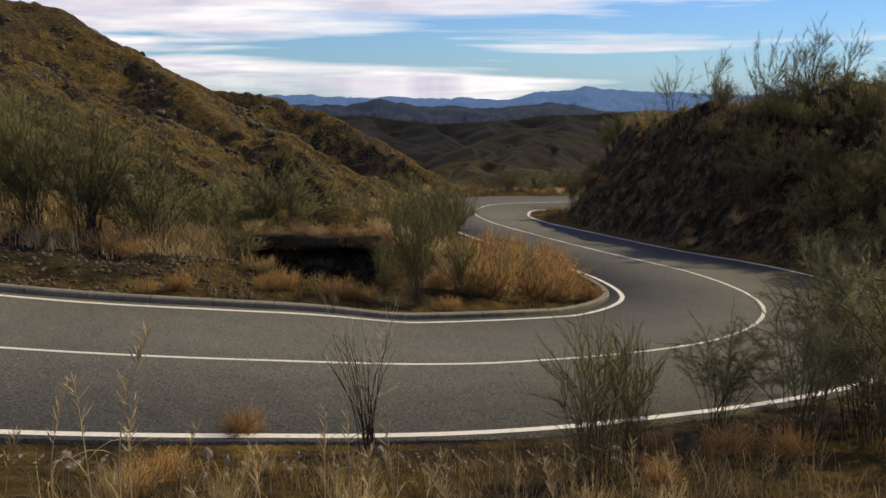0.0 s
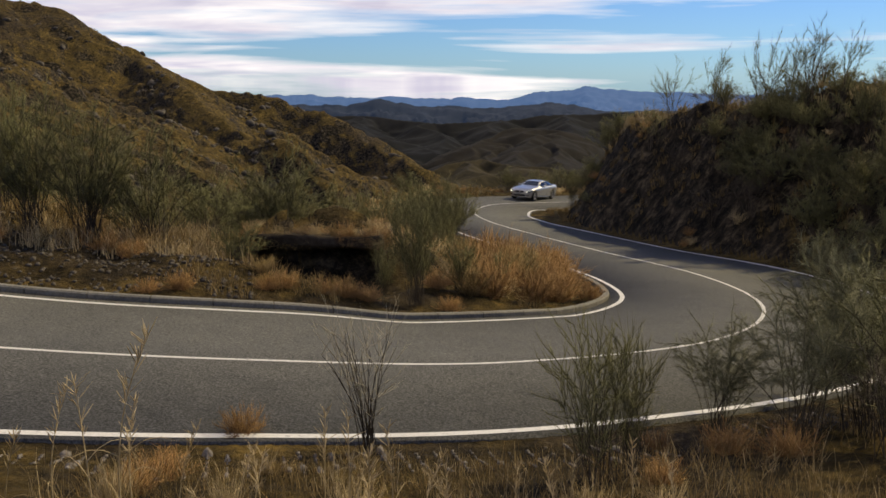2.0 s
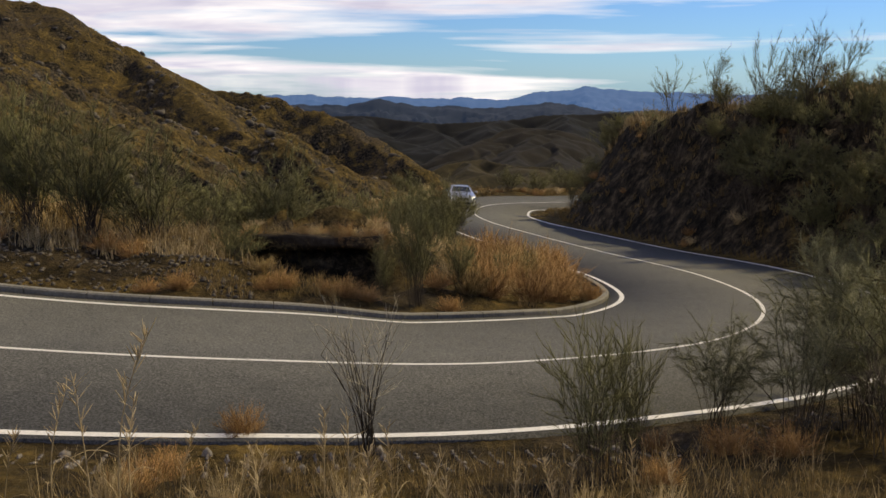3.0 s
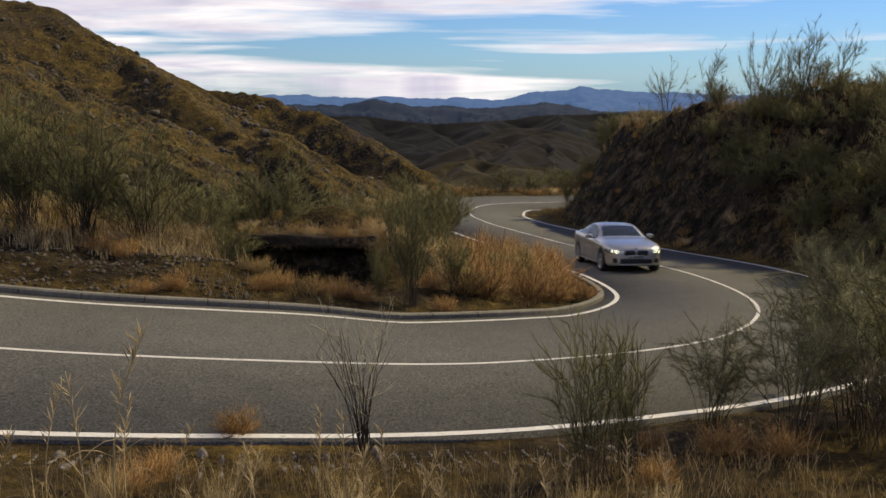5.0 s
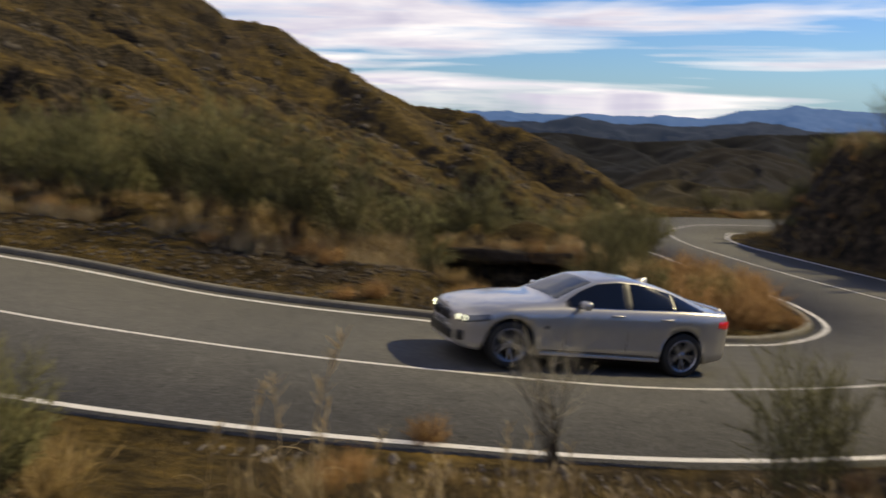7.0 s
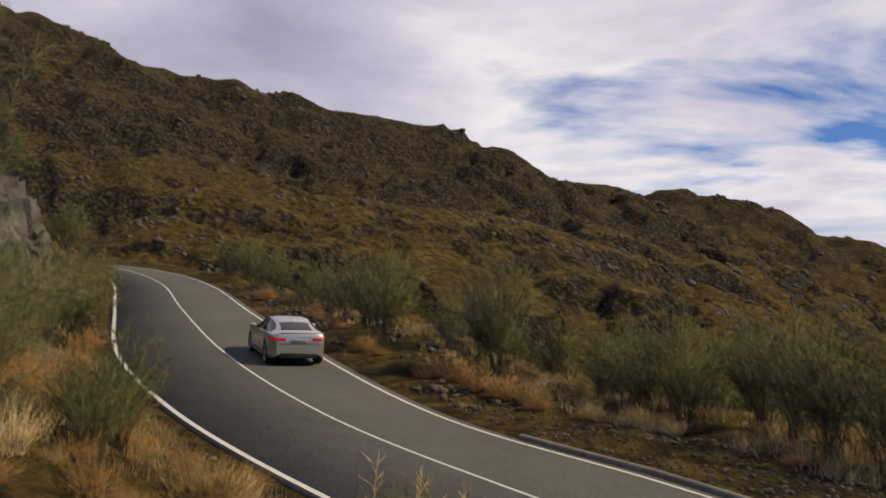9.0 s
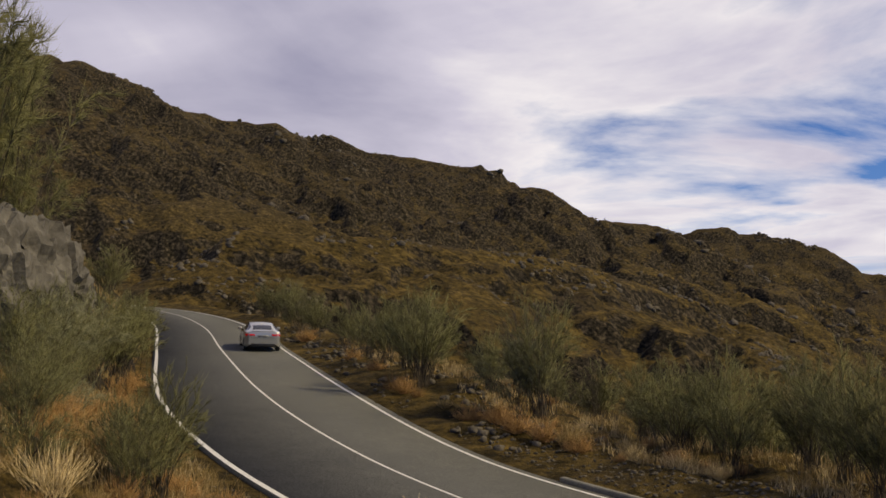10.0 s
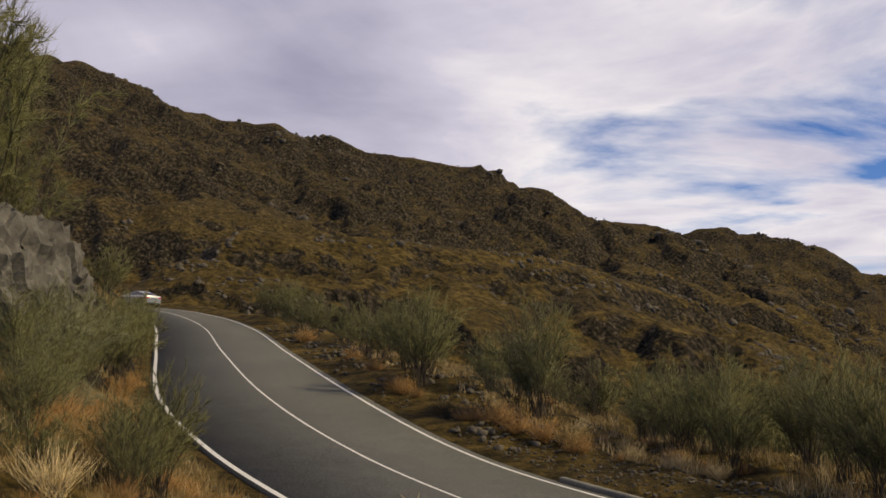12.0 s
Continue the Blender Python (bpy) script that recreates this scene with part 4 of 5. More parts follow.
    plant_tussock(*row)


def along_road(u, off):
    """A place beside the road: off metres beyond its edge, to the driver's right if positive."""
    i = int(u * STEPS)
    edge = RIGHT_EDGE[i] if off > 0 else LEFT_EDGE[i]
    return edge[:2] + RIGHT[i, :2] * off


for _ in range(150):
    u = RNG.uniform(4.3, 21.5)
    side = 1 if RNG.uniform() < 0.62 else -1
    off = RNG.uniform(0.9, 4.5) if u < 15.4 or side < 0 else RNG.uniform(2.6, 6.0)
    x, y = along_road(u, side * off)
    d = nearest_road(np.array([x]), np.array([y]))[0][0]
    if d < 0.7 or math.hypot(x, y) < 6 or (-4.8 < x < -0.8 and 18 < y < 24):
        continue
    plant_tussock(RNG.choice(["rust", "rust", "tan", "straw"]), x, y, RNG.uniform(0.3, 0.65), RNG.uniform(0.9, 1.3))


def joined_tussocks(name, rows, label):
    """Many small shrubs that nobody could count, in one mesh for each material."""
    for mat_kind in ("rust", "tan", "straw"):
        verts, faces, base = [], [], 0
        for kind, x, y, tall, wide in rows:
            if kind != mat_kind:
                continue
            me = TUSSOCKS[kind][RNG.integers(len(TUSSOCKS[kind]))]
            co = np.empty(len(me.vertices) * 3)
            me.vertices.foreach_get("co", co)
            fi = np.empty(len(me.loops), int)
            me.loops.foreach_get("vertex_index", fi)
            a = RNG.uniform(0, 2 * math.pi)
            c, n = math.cos(a), math.sin(a)
            co = co.reshape(-1, 3) @ np.array([[c, n, 0], [-n, c, 0], [0, 0, 1]]) * (tall * wide, tall * wide, tall)
            verts.append(co + (x, y, float(height([x], [y])[0]) - 0.03))
            faces.append(fi.reshape(-1, 3) + base)
            base += len(co)
        if verts:
            material = TUSSOCKS[mat_kind][0].materials[0]
            tagged(new(name, quick_mesh(name, np.vstack(verts), np.vstack(faces), material)), label[mat_kind], "shrubs", kind="stuff")


FAR_SHRUBS = {"rust": "low rust-brown shrubs beyond the bends of the road", "tan": "low tan tussocks beside the road", "straw": "pale straw tussocks beside the road"}
loose = []
for _ in range(70):
    x, y = along_road(RNG.uniform(3.8, 8.4), RNG.uniform(0.7, 4.0))
    loose.append((RNG.choice(["rust", "rust", "straw"]), x, y, RNG.uniform(0.4, 0.75), 1.1))
for _ in range(18):
    x, y = RNG.uniform(-13.0, -7.6), RNG.uniform(2.4, 5.0)
    loose.append((RNG.choice(["rust", "tan"]), x, y, RNG.uniform(0.25, 0.5), 1.0))
for _ in range(30):
    x, y = along_road(RNG.uniform(16.6, 18.6), -RNG.uniform(2.2, 6.5))
    if math.hypot(x, y) > 6.5:
        loose.append((RNG.choice(["rust", "rust", "tan", "straw"]), x, y, RNG.uniform(0.4, 0.8), 1.0))
joined_tussocks("verge_shrubs", loose, FAR_SHRUBS)


def scatter_blades(name, xs, ys, tall, per, mat_, label, thick=0.004):
    """Loose dry grass: tufts of single blades, too many to count."""
    rng = np.random.default_rng(len(name) + len(xs))
    zs = height(xs, ys)
    n = len(xs) * per
    foot = np.repeat(np.stack([xs, ys, zs - 0.02], -1), per, 0) + np.concatenate([rng.normal(0, 0.06, (n, 2)), np.zeros((n, 1))], 1)
    size = np.repeat(tall * rng.uniform(0.4, 1.3, len(xs)), per) * rng.uniform(0.5, 1.1, n)
    az, lean = rng.uniform(0, 2 * np.pi, n), rng.uniform(0.05, 0.75, n)
    t = np.array([0, 0.55, 1.0])
    out = size[:, None] * np.sin(lean)[:, None] * t**1.5
    p = foot[:, None] + np.stack([np.cos(az)[:, None] * out, np.sin(az)[:, None] * out, size[:, None] * np.cos(lean)[:, None] * t], -1)
    dist = np.hypot(foot[:, 0], foot[:, 1])
    r = np.clip(dist / 12, 0.8, 6)[:, None] * thick * np.array([1, 0.8, 0.2])[None]
    ob = new(name, quick_mesh(name, *tubes(p, r), mat_))
    return tagged(ob, label, "grass", kind="stuff")


def beside(count, u0, u1, o0, o1, rng):
    u, o = rng.uniform(u0, u1, count), rng.uniform(o0, o1, count)
    i = (u * STEPS).astype(int)
    edge = np.where((o > 0)[:, None], RIGHT_EDGE[i, :2], LEFT_EDGE[i, :2])
    p = edge + RIGHT[i, :2] * o[:, None]
    keep = nearest_road(p[:, 0], p[:, 1])[0] > 0.55
    keep &= fbm(p[:, 0], p[:, 1], 2.2, 3, 33) > -0.12
    keep &= (np.abs(p[:, 0] + 2.8) > 1.9) | (np.abs(p[:, 1] - 20.2) > 1.4)
    return p[keep, 0], p[keep, 1]


_r = np.random.default_rng(11)
scatter_blades("bank_grass", *beside(5200, 13.0, 18.8, -5.5, -1.0, _r), 0.24, 4, TAN, "short dry tan grass on the stony bank beside the road", 0.004)
scatter_blades("bank_straw", *beside(1500, 13.0, 18.6, -6.0, -0.9, _r), 0.3, 4, STRAW, "pale dry grass on the road bank", 0.0028)
scatter_blades("verge_grass", *beside(1500, 9.5, 15.4, 0.9, 6.5, _r), 0.3, 8, TAN, "dry tan grass along the verge of the road", 0.004)
scatter_blades("shoulder_grass", *beside(1500, 15.4, 20.5, 3.4, 7.0, _r), 0.3, 8, TAN, "dry tan grass at the back of the gravel shoulder", 0.004)
scatter_blades("verge_straw", *beside(1400, 12.0, 20.0, 3.0, 7.0, _r), 0.4, 7, STRAW, "pale straw grass along the crest of the verge", 0.004)
scatter_blades("far_verge_grass", *beside(900, 3.6, 9.0, 0.5, 4.0, _r), 0.42, 8, TAN, "dry tan grass beyond the far bend", 0.004)
scatter_blades("cutting_grass", *beside(1500, 5.5, 12.5, -7.5, -1.0, _r), 0.35, 7, TAN, "sparse dry grass on the shaded road cutting", 0.004)
scatter_blades("cutting_top_grass", *beside(1300, 6.0, 12.0, -10.5, -4.5, _r), 0.5, 6, STRAW, "pale dry grass along the top of the cutting", 0.004)
scatter_blades("left_bank_grass", *beside(1500, 17.0, 22.0, -6.0, -0.8, _r), 0.35, 7, TAN, "dry grass on the bank under the rock", 0.004)


# tall dry stalks in front of the camera
def stalk_mesh(seed, heads):
    rng = np.random.default_rng(seed)
    t = np.linspace(0, 1, 8)
    bendx, bendy = rng.uniform(-0.25, 0.25), rng.uniform(-0.1, 0.1)
    stem = np.stack([bendx * t**2, bendy * t**2, t * (1 - 0.12 * t)], -1)[None]
    v, f = tubes(stem, np.array([[0.0038, 0.0036, 0.0033, 0.003, 0.0027, 0.0024, 0.002, 0.0015]]), 5)
    vs, fs, base = [v], [f], len(v)
    for k in range(heads):
        s = rng.uniform(0.62, 1.0)
        p0 = np.array([np.interp(s, t, stem[0, :, c]) for c in range(3)])
        way = np.array([rng.normal(0, 0.5), rng.normal(0, 0.5), rng.uniform(0.5, 1.2)])
        way /= np.linalg.norm(way)
        q = np.linspace(0, 1, 5)[:, None]
        p = (p0 + way * q * rng.uniform(0.05, 0.11))[None]
        v, f = tubes(p, np.array([[0.0007, 0.0018, 0.0025, 0.0017, 0.0004]]), 5)
        vs.append(v)
        fs.append(f + base)
        base += len(v)
    for k in range(3):
        s = rng.uniform(0.05, 0.5)
        p0 = np.array([np.interp(s, t, stem[0, :, c]) for c in range(3)])
        a = rng.uniform(0, 6.28)
        q = np.linspace(0, 1, 5)
        p = p0 + np.stack([np.cos(a) * 0.22 * q, np.sin(a) * 0.22 * q, 0.25 * q - 0.22 * q**2], -1)
        v, f = tubes(p[None], np.array([[0.0016, 0.0021, 0.0018, 0.0012, 0.0003]]), 4)
        vs.append(v)
        fs.append(f + base)
        base += len(v)
    return quick_mesh("dry_stalk", np.vstack(vs), np.vstack(fs), STRAW)


STALKS = [stalk_mesh(s, h) for s, h in ((31, 26), (32, 36), (33, 20), (34, 30))]


def plant_stalk(x, y, tall, lean=0.0, tip=0.0):
    ob = new("dry_grass_stalk", STALKS[RNG.integers(4)])
    ob.matrix_world = pose(x, y, float(height([x], [y])[0]) - 0.02, tip, lean, RNG.uniform(0, 360))
    ob.scale = (tall * 1.1, tall * 1.1, tall)
    return tagged(ob, "tall pale dry grass stalk with a feathery seed head", "grass stalk", "dry stalks on the bank")


for x, y, tall, lean in ((-1.95, 5.6, 1.45, 6), (-2.05, 5.4, 1.2, -8), (-1.75, 5.3, 1.0, 12), (-0.55, 5.2, 1.15, 3), (-0.42, 5.0, 1.2, -4), (-0.32, 5.3, 1.0, 10), (-0.62, 5.6, 0.95, -12), (-0.2, 5.1, 0.85, 16), (-0.95, 5.0, 0.9, -25), (-1.0, 5.3, 0.85, -35), (-1.15, 5.2, 0.8, -20),
                         (0.65, 5.2, 0.9, 5), (0.72, 5.4, 0.85, -6), (1.1, 5.4, 0.75, 4), (1.3, 5.3, 0.75, -10), (0.2, 5.2, 0.8, 12), (0.05, 5.0, 0.85, -10), (-1.5, 5.3, 0.85, 10), (-1.3, 5.8, 0.75, 0), (0.35, 5.6, 0.7, -20), (-2.3, 5.5, 1.0, 14), (-2.5, 5.2, 0.9, -6), (-0.75, 5.8, 1.0, 8),
                         (-3.5, 4.0, 1.2, 5), (-3.7, 3.9, 1.3, -6), (-3.4, 3.7, 1.2, 14), (-3.9, 4.1, 1.2, 0), (-3.3, 4.2, 1.0, -16), (-4.1, 3.8, 1.3, 10), (-3.6, 4.3, 1.1, 20), (-3.8, 4.3, 1.2, -12), (-4.3, 4.0, 1.1, 4), (-3.05, 4.0, 0.9, 8), (-4.0, 3.5, 1.25, -4)):
    plant_stalk(x, y, tall, lean)


# stones
def stone_verts(rng, size):
    ico = np.array([(0, 0, -1), (0.72, -0.53, -0.45), (-0.28, -0.85, -0.45), (-0.89, 0, -0.45), (-0.28, 0.85, -0.45), (0.72, 0.53, -0.45), (0.28, -0.85, 0.45), (-0.72, -0.53, 0.45), (-0.72, 0.53, 0.45), (0.28, 0.85, 0.45), (0.89, 0, 0.45), (0, 0, 1)])
    v = ico * rng.uniform(0.6, 1.25, (12, 1)) * np.array([1, rng.uniform(0.6, 1.0), rng.uniform(0.45, 0.9)]) * size
    a = rng.uniform(0, 6.28)
    c, s = math.cos(a), math.sin(a)
    return v @ np.array([[c, s, 0], [-s, c, 0], [0, 0, 1]])


ICO = np.array([(0, 2, 1), (1, 5, 0), (0, 3, 2), (0, 4, 3), (0, 5, 4), (1, 10, 5), (2, 6, 1), (3, 7, 2), (4, 8, 3), (5, 9, 4), (1, 6, 10), (2, 7, 6), (3, 8, 7), (4, 9, 8), (5, 10, 9), (6, 11, 10), (7, 11, 6), (8, 11, 7), (9, 11, 8), (10, 11, 9)])[:, ::-1]


def scatter_stones(name, xs, ys, sizes, material, label, sink=0.3, seed=5):
    rng = np.random.default_rng(seed)
    zs = height(xs, ys)
    vs = [stone_verts(rng, s) + (x, y, z + s * (0.45 - sink)) for x, y, z, s in zip(xs, ys, zs, sizes)]
    fs = [ICO + 12 * k for k in range(len(vs))]
    return tagged(new(name, quick_mesh(name, np.vstack(vs), np.vstack(fs), material)), label, "stones", kind="stuff")


x_, y_ = beside(3200, 13.0, 18.5, -1.3, -0.5, _r)
scatter_stones("verge_gravel", x_, y_, _r.uniform(0.008, 0.03, len(x_)) * (1 + 1.6 * (_r.uniform(size=len(x_)) > 0.96)), GRAVEL, "loose grey gravel along the edge of the asphalt")
x_, y_ = beside(2600, 15.0, 19.0, 0.7, 5.5, _r)
scatter_stones("shoulder_gravel", x_, y_, _r.uniform(0.02, 0.07, len(x_)), STONE, "dark gravel and stones on the wide shoulder", 0.3, 6)
x_, y_ = beside(500, 18.0, 21.0, 0.7, 4.0, _r)
scatter_stones("shoulder_stones", x_, y_, _r.uniform(0.04, 0.2, len(x_)), STONE, "grey-brown stones beside the climbing road", 0.3, 8)


def on_hills(count, rng, a0, a1, r0, r1):
    a = np.radians(rng.uniform(a0, a1, count))
    r = np.exp(rng.uniform(math.log(r0), math.log(r1), count))
    return -np.sin(a) * r, np.cos(a) * r, r


x_, y_, r_ = on_hills(60000, _r, -2, 74, 75, 430)
# rock breaks out in bands along the slope and under the crests
bands = fbm(x_ * 0.55 + y_ * 0.35, y_ * 1.3 - x_ * 0.9, 22.0, 4, 171, 0.6)
under = np.minimum(line_distance(x_, y_, SPUR), line_distance(x_, y_, MAIN_RIDGE))
keep = ((bands > 0.22) | ((under < 11) & (bands > -0.02))) & (fbm(x_, y_, 6.0, 3, 73) > 0.0) & (nearest_road(x_, y_)[0] > 6)
x_, y_, r_ = x_[keep][:6500], y_[keep][:6500], r_[keep][:6500]
scatter_stones("hillside_outcrop", x_, y_, np.clip(r_ / 210, 0.35, 1.6) * (0.25 + 1.0 * _r.uniform(0, 1, len(x_)) ** 2.5), STONE, "dark rock outcrops breaking through the grassy hillside", 0.6, 9)
# crags along the skyline
pts = np.array(MAIN_RIDGE[1:-1] + BACK_RIDGE[1:4], float)
k_ = _r.integers(0, len(pts) - 1, 1200)
f_ = _r.uniform(0, 1, 1200)[:, None]
xy = pts[k_, :2] * (1 - f_) + pts[k_ + 1, :2] * f_ + _r.normal(0, 4, (1200, 2))
ok = (np.linalg.norm(pts[k_ + 1] - pts[k_], axis=1) < 60) & (fbm(xy[:, 0], xy[:, 1], 25.0, 3, 72) > 0.08)
scatter_stones("ridge_crag", xy[ok, 0], xy[ok, 1], _r.uniform(0.4, 1.2, int(ok.sum())), STONE, "dark crags along the crest of the mountain", 0.55, 10)


def scrub_clumps(count):
    """Low olive clumps all over the far slopes, each a burst of short shoots."""
    x, y, r = on_hills(count, _r, -6, 74, 55, 420)
    ok = (fbm(x, y, 18.0, 3, 51) > -0.15) & (nearest_road(x, y)[0] > 3)
    x, y, r = x[ok], y[ok], r[ok]
    z = height(x, y)
    per, n = 5, len(x)
    foot = np.repeat(np.stack([x, y, z - 0.1], -1), per, 0)
    size = np.repeat(np.clip(r / 220, 0.3, 1.2) * _r.uniform(0.2, 0.65, n), per) * _r.uniform(0.6, 1.1, n * per)
    az, lean = _r.uniform(0, 2 * np.pi, n * per), _r.uniform(0.1, 1.2, n * per)
    t = np.array([0, 1.0])
    out = size[:, None] * np.sin(lean)[:, None] * t
    p = foot[:, None] + np.stack([np.cos(az)[:, None] * out, np.sin(az)[:, None] * out, size[:, None] * np.cos(lean)[:, None] * t], -1)
    rad = size[:, None] * np.array([0.2, 0.06])[None]
    tagged(new("hillside_scrub", quick_mesh("hillside_scrub", *tubes(p, rad), SCRUB)), "low olive scrub dotted over the dry mountain slopes", "scrub", kind="stuff")


scrub_clumps(18000)


def build_rock_face():
    """A pale broken rock wall that stands out of the bank beside the climb."""
    face = tagged(new("rock_face"), "pale grey broken rock face above the road bank", "rock")
    rng = np.random.default_rng(77)
    for x, y, z, sx, sy, sz in ((-24.6, 8.6, 1.4, 2.0, 1.3, 2.1), (-27.0, 10.0, 1.5, 2.1, 1.2, 2.2), (-29.4, 11.6, 1.5, 1.7, 1.1, 1.7), (-22.6, 7.2, 1.2, 1.9, 1.2, 1.9), (-25.8, 9.7, 1.4, 1.5, 0.9, 1.2)):
        bm = bmesh.new()
        bmesh.ops.create_icosphere(bm, subdivisions=5, radius=1.0)
        off = Vector(rng.uniform(-50, 50, 3))
        for v in bm.verts:
            c = v.co.copy()
            cell = noise.voronoi(c * 2.4 + off)[1][0]
            chip = noise.voronoi(c * 5.5 + off)[1][0]
            k = 0.95 + 0.28 * noise.noise(c * 1.6 + off) + 0.3 * noise.noise(cell * 7.3) + 0.1 * noise.noise(chip * 9.1) + 0.05 * noise.noise(c * 9 + off)
            v.co = Vector((c.x * sx * k, c.y * sy * k, c.z * sz * k))
        bmesh.ops.rotate(bm, cent=(0, 0, 0), matrix=Matrix.Rotation(radians(-30), 3, "Z"), verts=bm.verts)
        bmesh.ops.translate(bm, vec=(x, y, z), verts=bm.verts)
        me = bpy.data.meshes.new("boulder")
        bm.to_mesh(me)
        bm.free()
        me.materials.append(PALE_ROCK)
        part("boulder", me, face)


build_rock_face()


def build_earth_ledge():
    """A low ledge of bare earth inside the hairpin, with a hollow dark front under a turf edge."""
    bm = bmesh.new()
    bmesh.ops.create_cube(bm, size=2.0)
    bmesh.ops.subdivide_edges(bm, edges=bm.edges[:], cuts=18, use_grid_fill=True)
    off = Vector((3.1, 7.7, 1.9))
    for v in bm.verts:
        x, y, z = v.co
        round_ = 1 - 0.1 * (x * x + y * y)
        p = Vector((x, y, z))
        n_ = 0.14 * noise.noise(p * 1.7 + off) + 0.08 * noise.noise(p * 5 + off) + 0.05 * noise.noise(p * 12 + off)
        # the front is eaten out under the turf edge
        inside = max(0.0, 1 - abs(x / 0.93) ** 5) * max(0.0, 1 - abs((z + 0.25) / 0.85) ** 6)
        hollow = 0.85 * inside * max(0.0, (-y - 0.1) / 0.9)
        v.co = Vector((x * round_ * 1.75 * (1 + n_), y * round_ * 1.15 * (1 + 0.6 * n_) + hollow, z * 0.68 + n_ * 0.5))
    bmesh.ops.translate(bm, vec=(-2.76, 21.9, -4.05), verts=bm.verts)
    me = bpy.data.meshes.new("earth_ledge")
    bm.to_mesh(me)
    bm.free()
    me.materials.append(EARTH)
    me.polygons.foreach_set("use_smooth", [True] * len(me.polygons))
    tagged(new("earth_ledge", me), "dark hollow ledge of bare earth under a turf edge", "earth bank")
    rng = np.random.default_rng(5)
    for k in range(64):
        front = k % 2
        x, y = rng.uniform(-4.3, -1.2), rng.uniform(21.0, 21.35) if front else rng.uniform(21.3, 23.4)
        ob = new("tussock", TUSSOCKS[("straw", "tan", "rust")[k % 3]][0])
        ob.matrix_world = pose(x, y, -3.45 + rng.uniform(-0.12, 0.02), 50 * front, 0, rng.uniform(-40, 40) if front else rng.uniform(0, 360))
        ob.scale = (0.5, 0.5, rng.uniform(0.3, 0.5))
        tagged(ob, "pale straw tussock on the edge of the earth ledge", "grass tussock", "straw tussocks")


build_earth_ledge()


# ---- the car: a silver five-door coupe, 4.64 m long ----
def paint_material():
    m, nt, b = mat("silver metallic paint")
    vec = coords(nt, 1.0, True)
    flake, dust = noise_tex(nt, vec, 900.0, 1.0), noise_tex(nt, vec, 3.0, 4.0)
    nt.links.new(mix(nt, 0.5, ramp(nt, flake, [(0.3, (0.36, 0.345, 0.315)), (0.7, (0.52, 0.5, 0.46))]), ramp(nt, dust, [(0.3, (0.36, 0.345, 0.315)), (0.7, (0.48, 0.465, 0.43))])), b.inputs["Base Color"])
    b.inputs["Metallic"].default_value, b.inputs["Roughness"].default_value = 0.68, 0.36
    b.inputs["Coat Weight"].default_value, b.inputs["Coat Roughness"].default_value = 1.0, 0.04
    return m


def plain(name, colour, roughness=0.5, metallic=0.0, glow=0.0, coat=0.0):
    m, nt, b = mat(name)
    vec = coords(nt, 1.0, True)
    a = noise_tex(nt, vec, 12.0, 4.0)
    nt.links.new(ramp(nt, a, [(0.3, tuple(0.85 * c for c in colour)), (0.7, tuple(min(1.0, 1.12 * c) for c in colour))]), b.inputs["Base Color"])
    b.inputs["Roughness"].default_value, b.inputs["Metallic"].default_value, b.inputs["Coat Weight"].default_value = roughness, metallic, coat
    if glow:
        b.inputs["Emission Color"].default_value = (*colour, 1)
        b.inputs["Emission Strength"].default_value = glow
    return m


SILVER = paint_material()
BLACK = plain("satin black trim", (0.012, 0.012, 0.013), 0.45)
WELL = plain("dull black underbody", (0.008, 0.008, 0.008), 0.9)
TINT = plain("dark tinted car glass", (0.006, 0.007, 0.008), 0.05)
SCREEN = plain("windscreen glass over a dark cabin", (0.035, 0.038, 0.038), 0.12)
RUBBER = plain("black tyre rubber", (0.015, 0.015, 0.015), 0.85)
ALLOY = plain("brushed dark alloy", (0.3, 0.3, 0.31), 0.32, 0.85)
RED = plain("red lamp glass", (0.42, 0.01, 0.012), 0.12, 0.0, 0.35, 1.0)
LAMP_GLASS = plain("clear lamp cover", (0.12, 0.13, 0.14), 0.06, 0.3, 0.0, 1.0)
LAMP = plain("bright white lamp ring", (0.95, 1.0, 0.88), 0.3, 0.0, 2.4)
CHROME = plain("bright chrome trim", (0.7, 0.7, 0.72), 0.12, 1.0)
PLATE = plain("pale number plate", (0.3, 0.3, 0.29), 0.4)
DARK_CHROME = plain("dark chrome trim", (0.16, 0.16, 0.17), 0.2, 0.9)
GREY_BAR = plain("dark plate lettering", (0.06, 0.06, 0.07), 0.5)

CAR_MID = 2.185  # from the nose to the middle between the axles
AXLES, WHEEL_R = (0.78, 3.59), 0.335
TOP = [(0, 0.655), (0.02, 0.715), (0.07, 0.768), (0.2, 0.82), (0.5, 0.888), (1.0, 0.955), (1.35, 0.99), (1.48, 1.012), (1.8, 1.185), (2.15, 1.335), (2.5, 1.385), (2.9, 1.375), (3.35, 1.295), (3.8, 1.165), (4.15, 1.06), (4.4, 1.03), (4.54, 1.045), (4.58, 0.99), (4.62, 0.9), (4.64, 0.78)]
BELT = [(0, 0.60), (0.1, 0.695), (0.3, 0.765), (0.6, 0.83), (1.2, 0.885), (1.6, 0.915), (2.5, 0.945), (3.5, 0.985), (4.15, 0.995), (4.5, 0.985), (4.58, 0.93), (4.64, 0.74)]
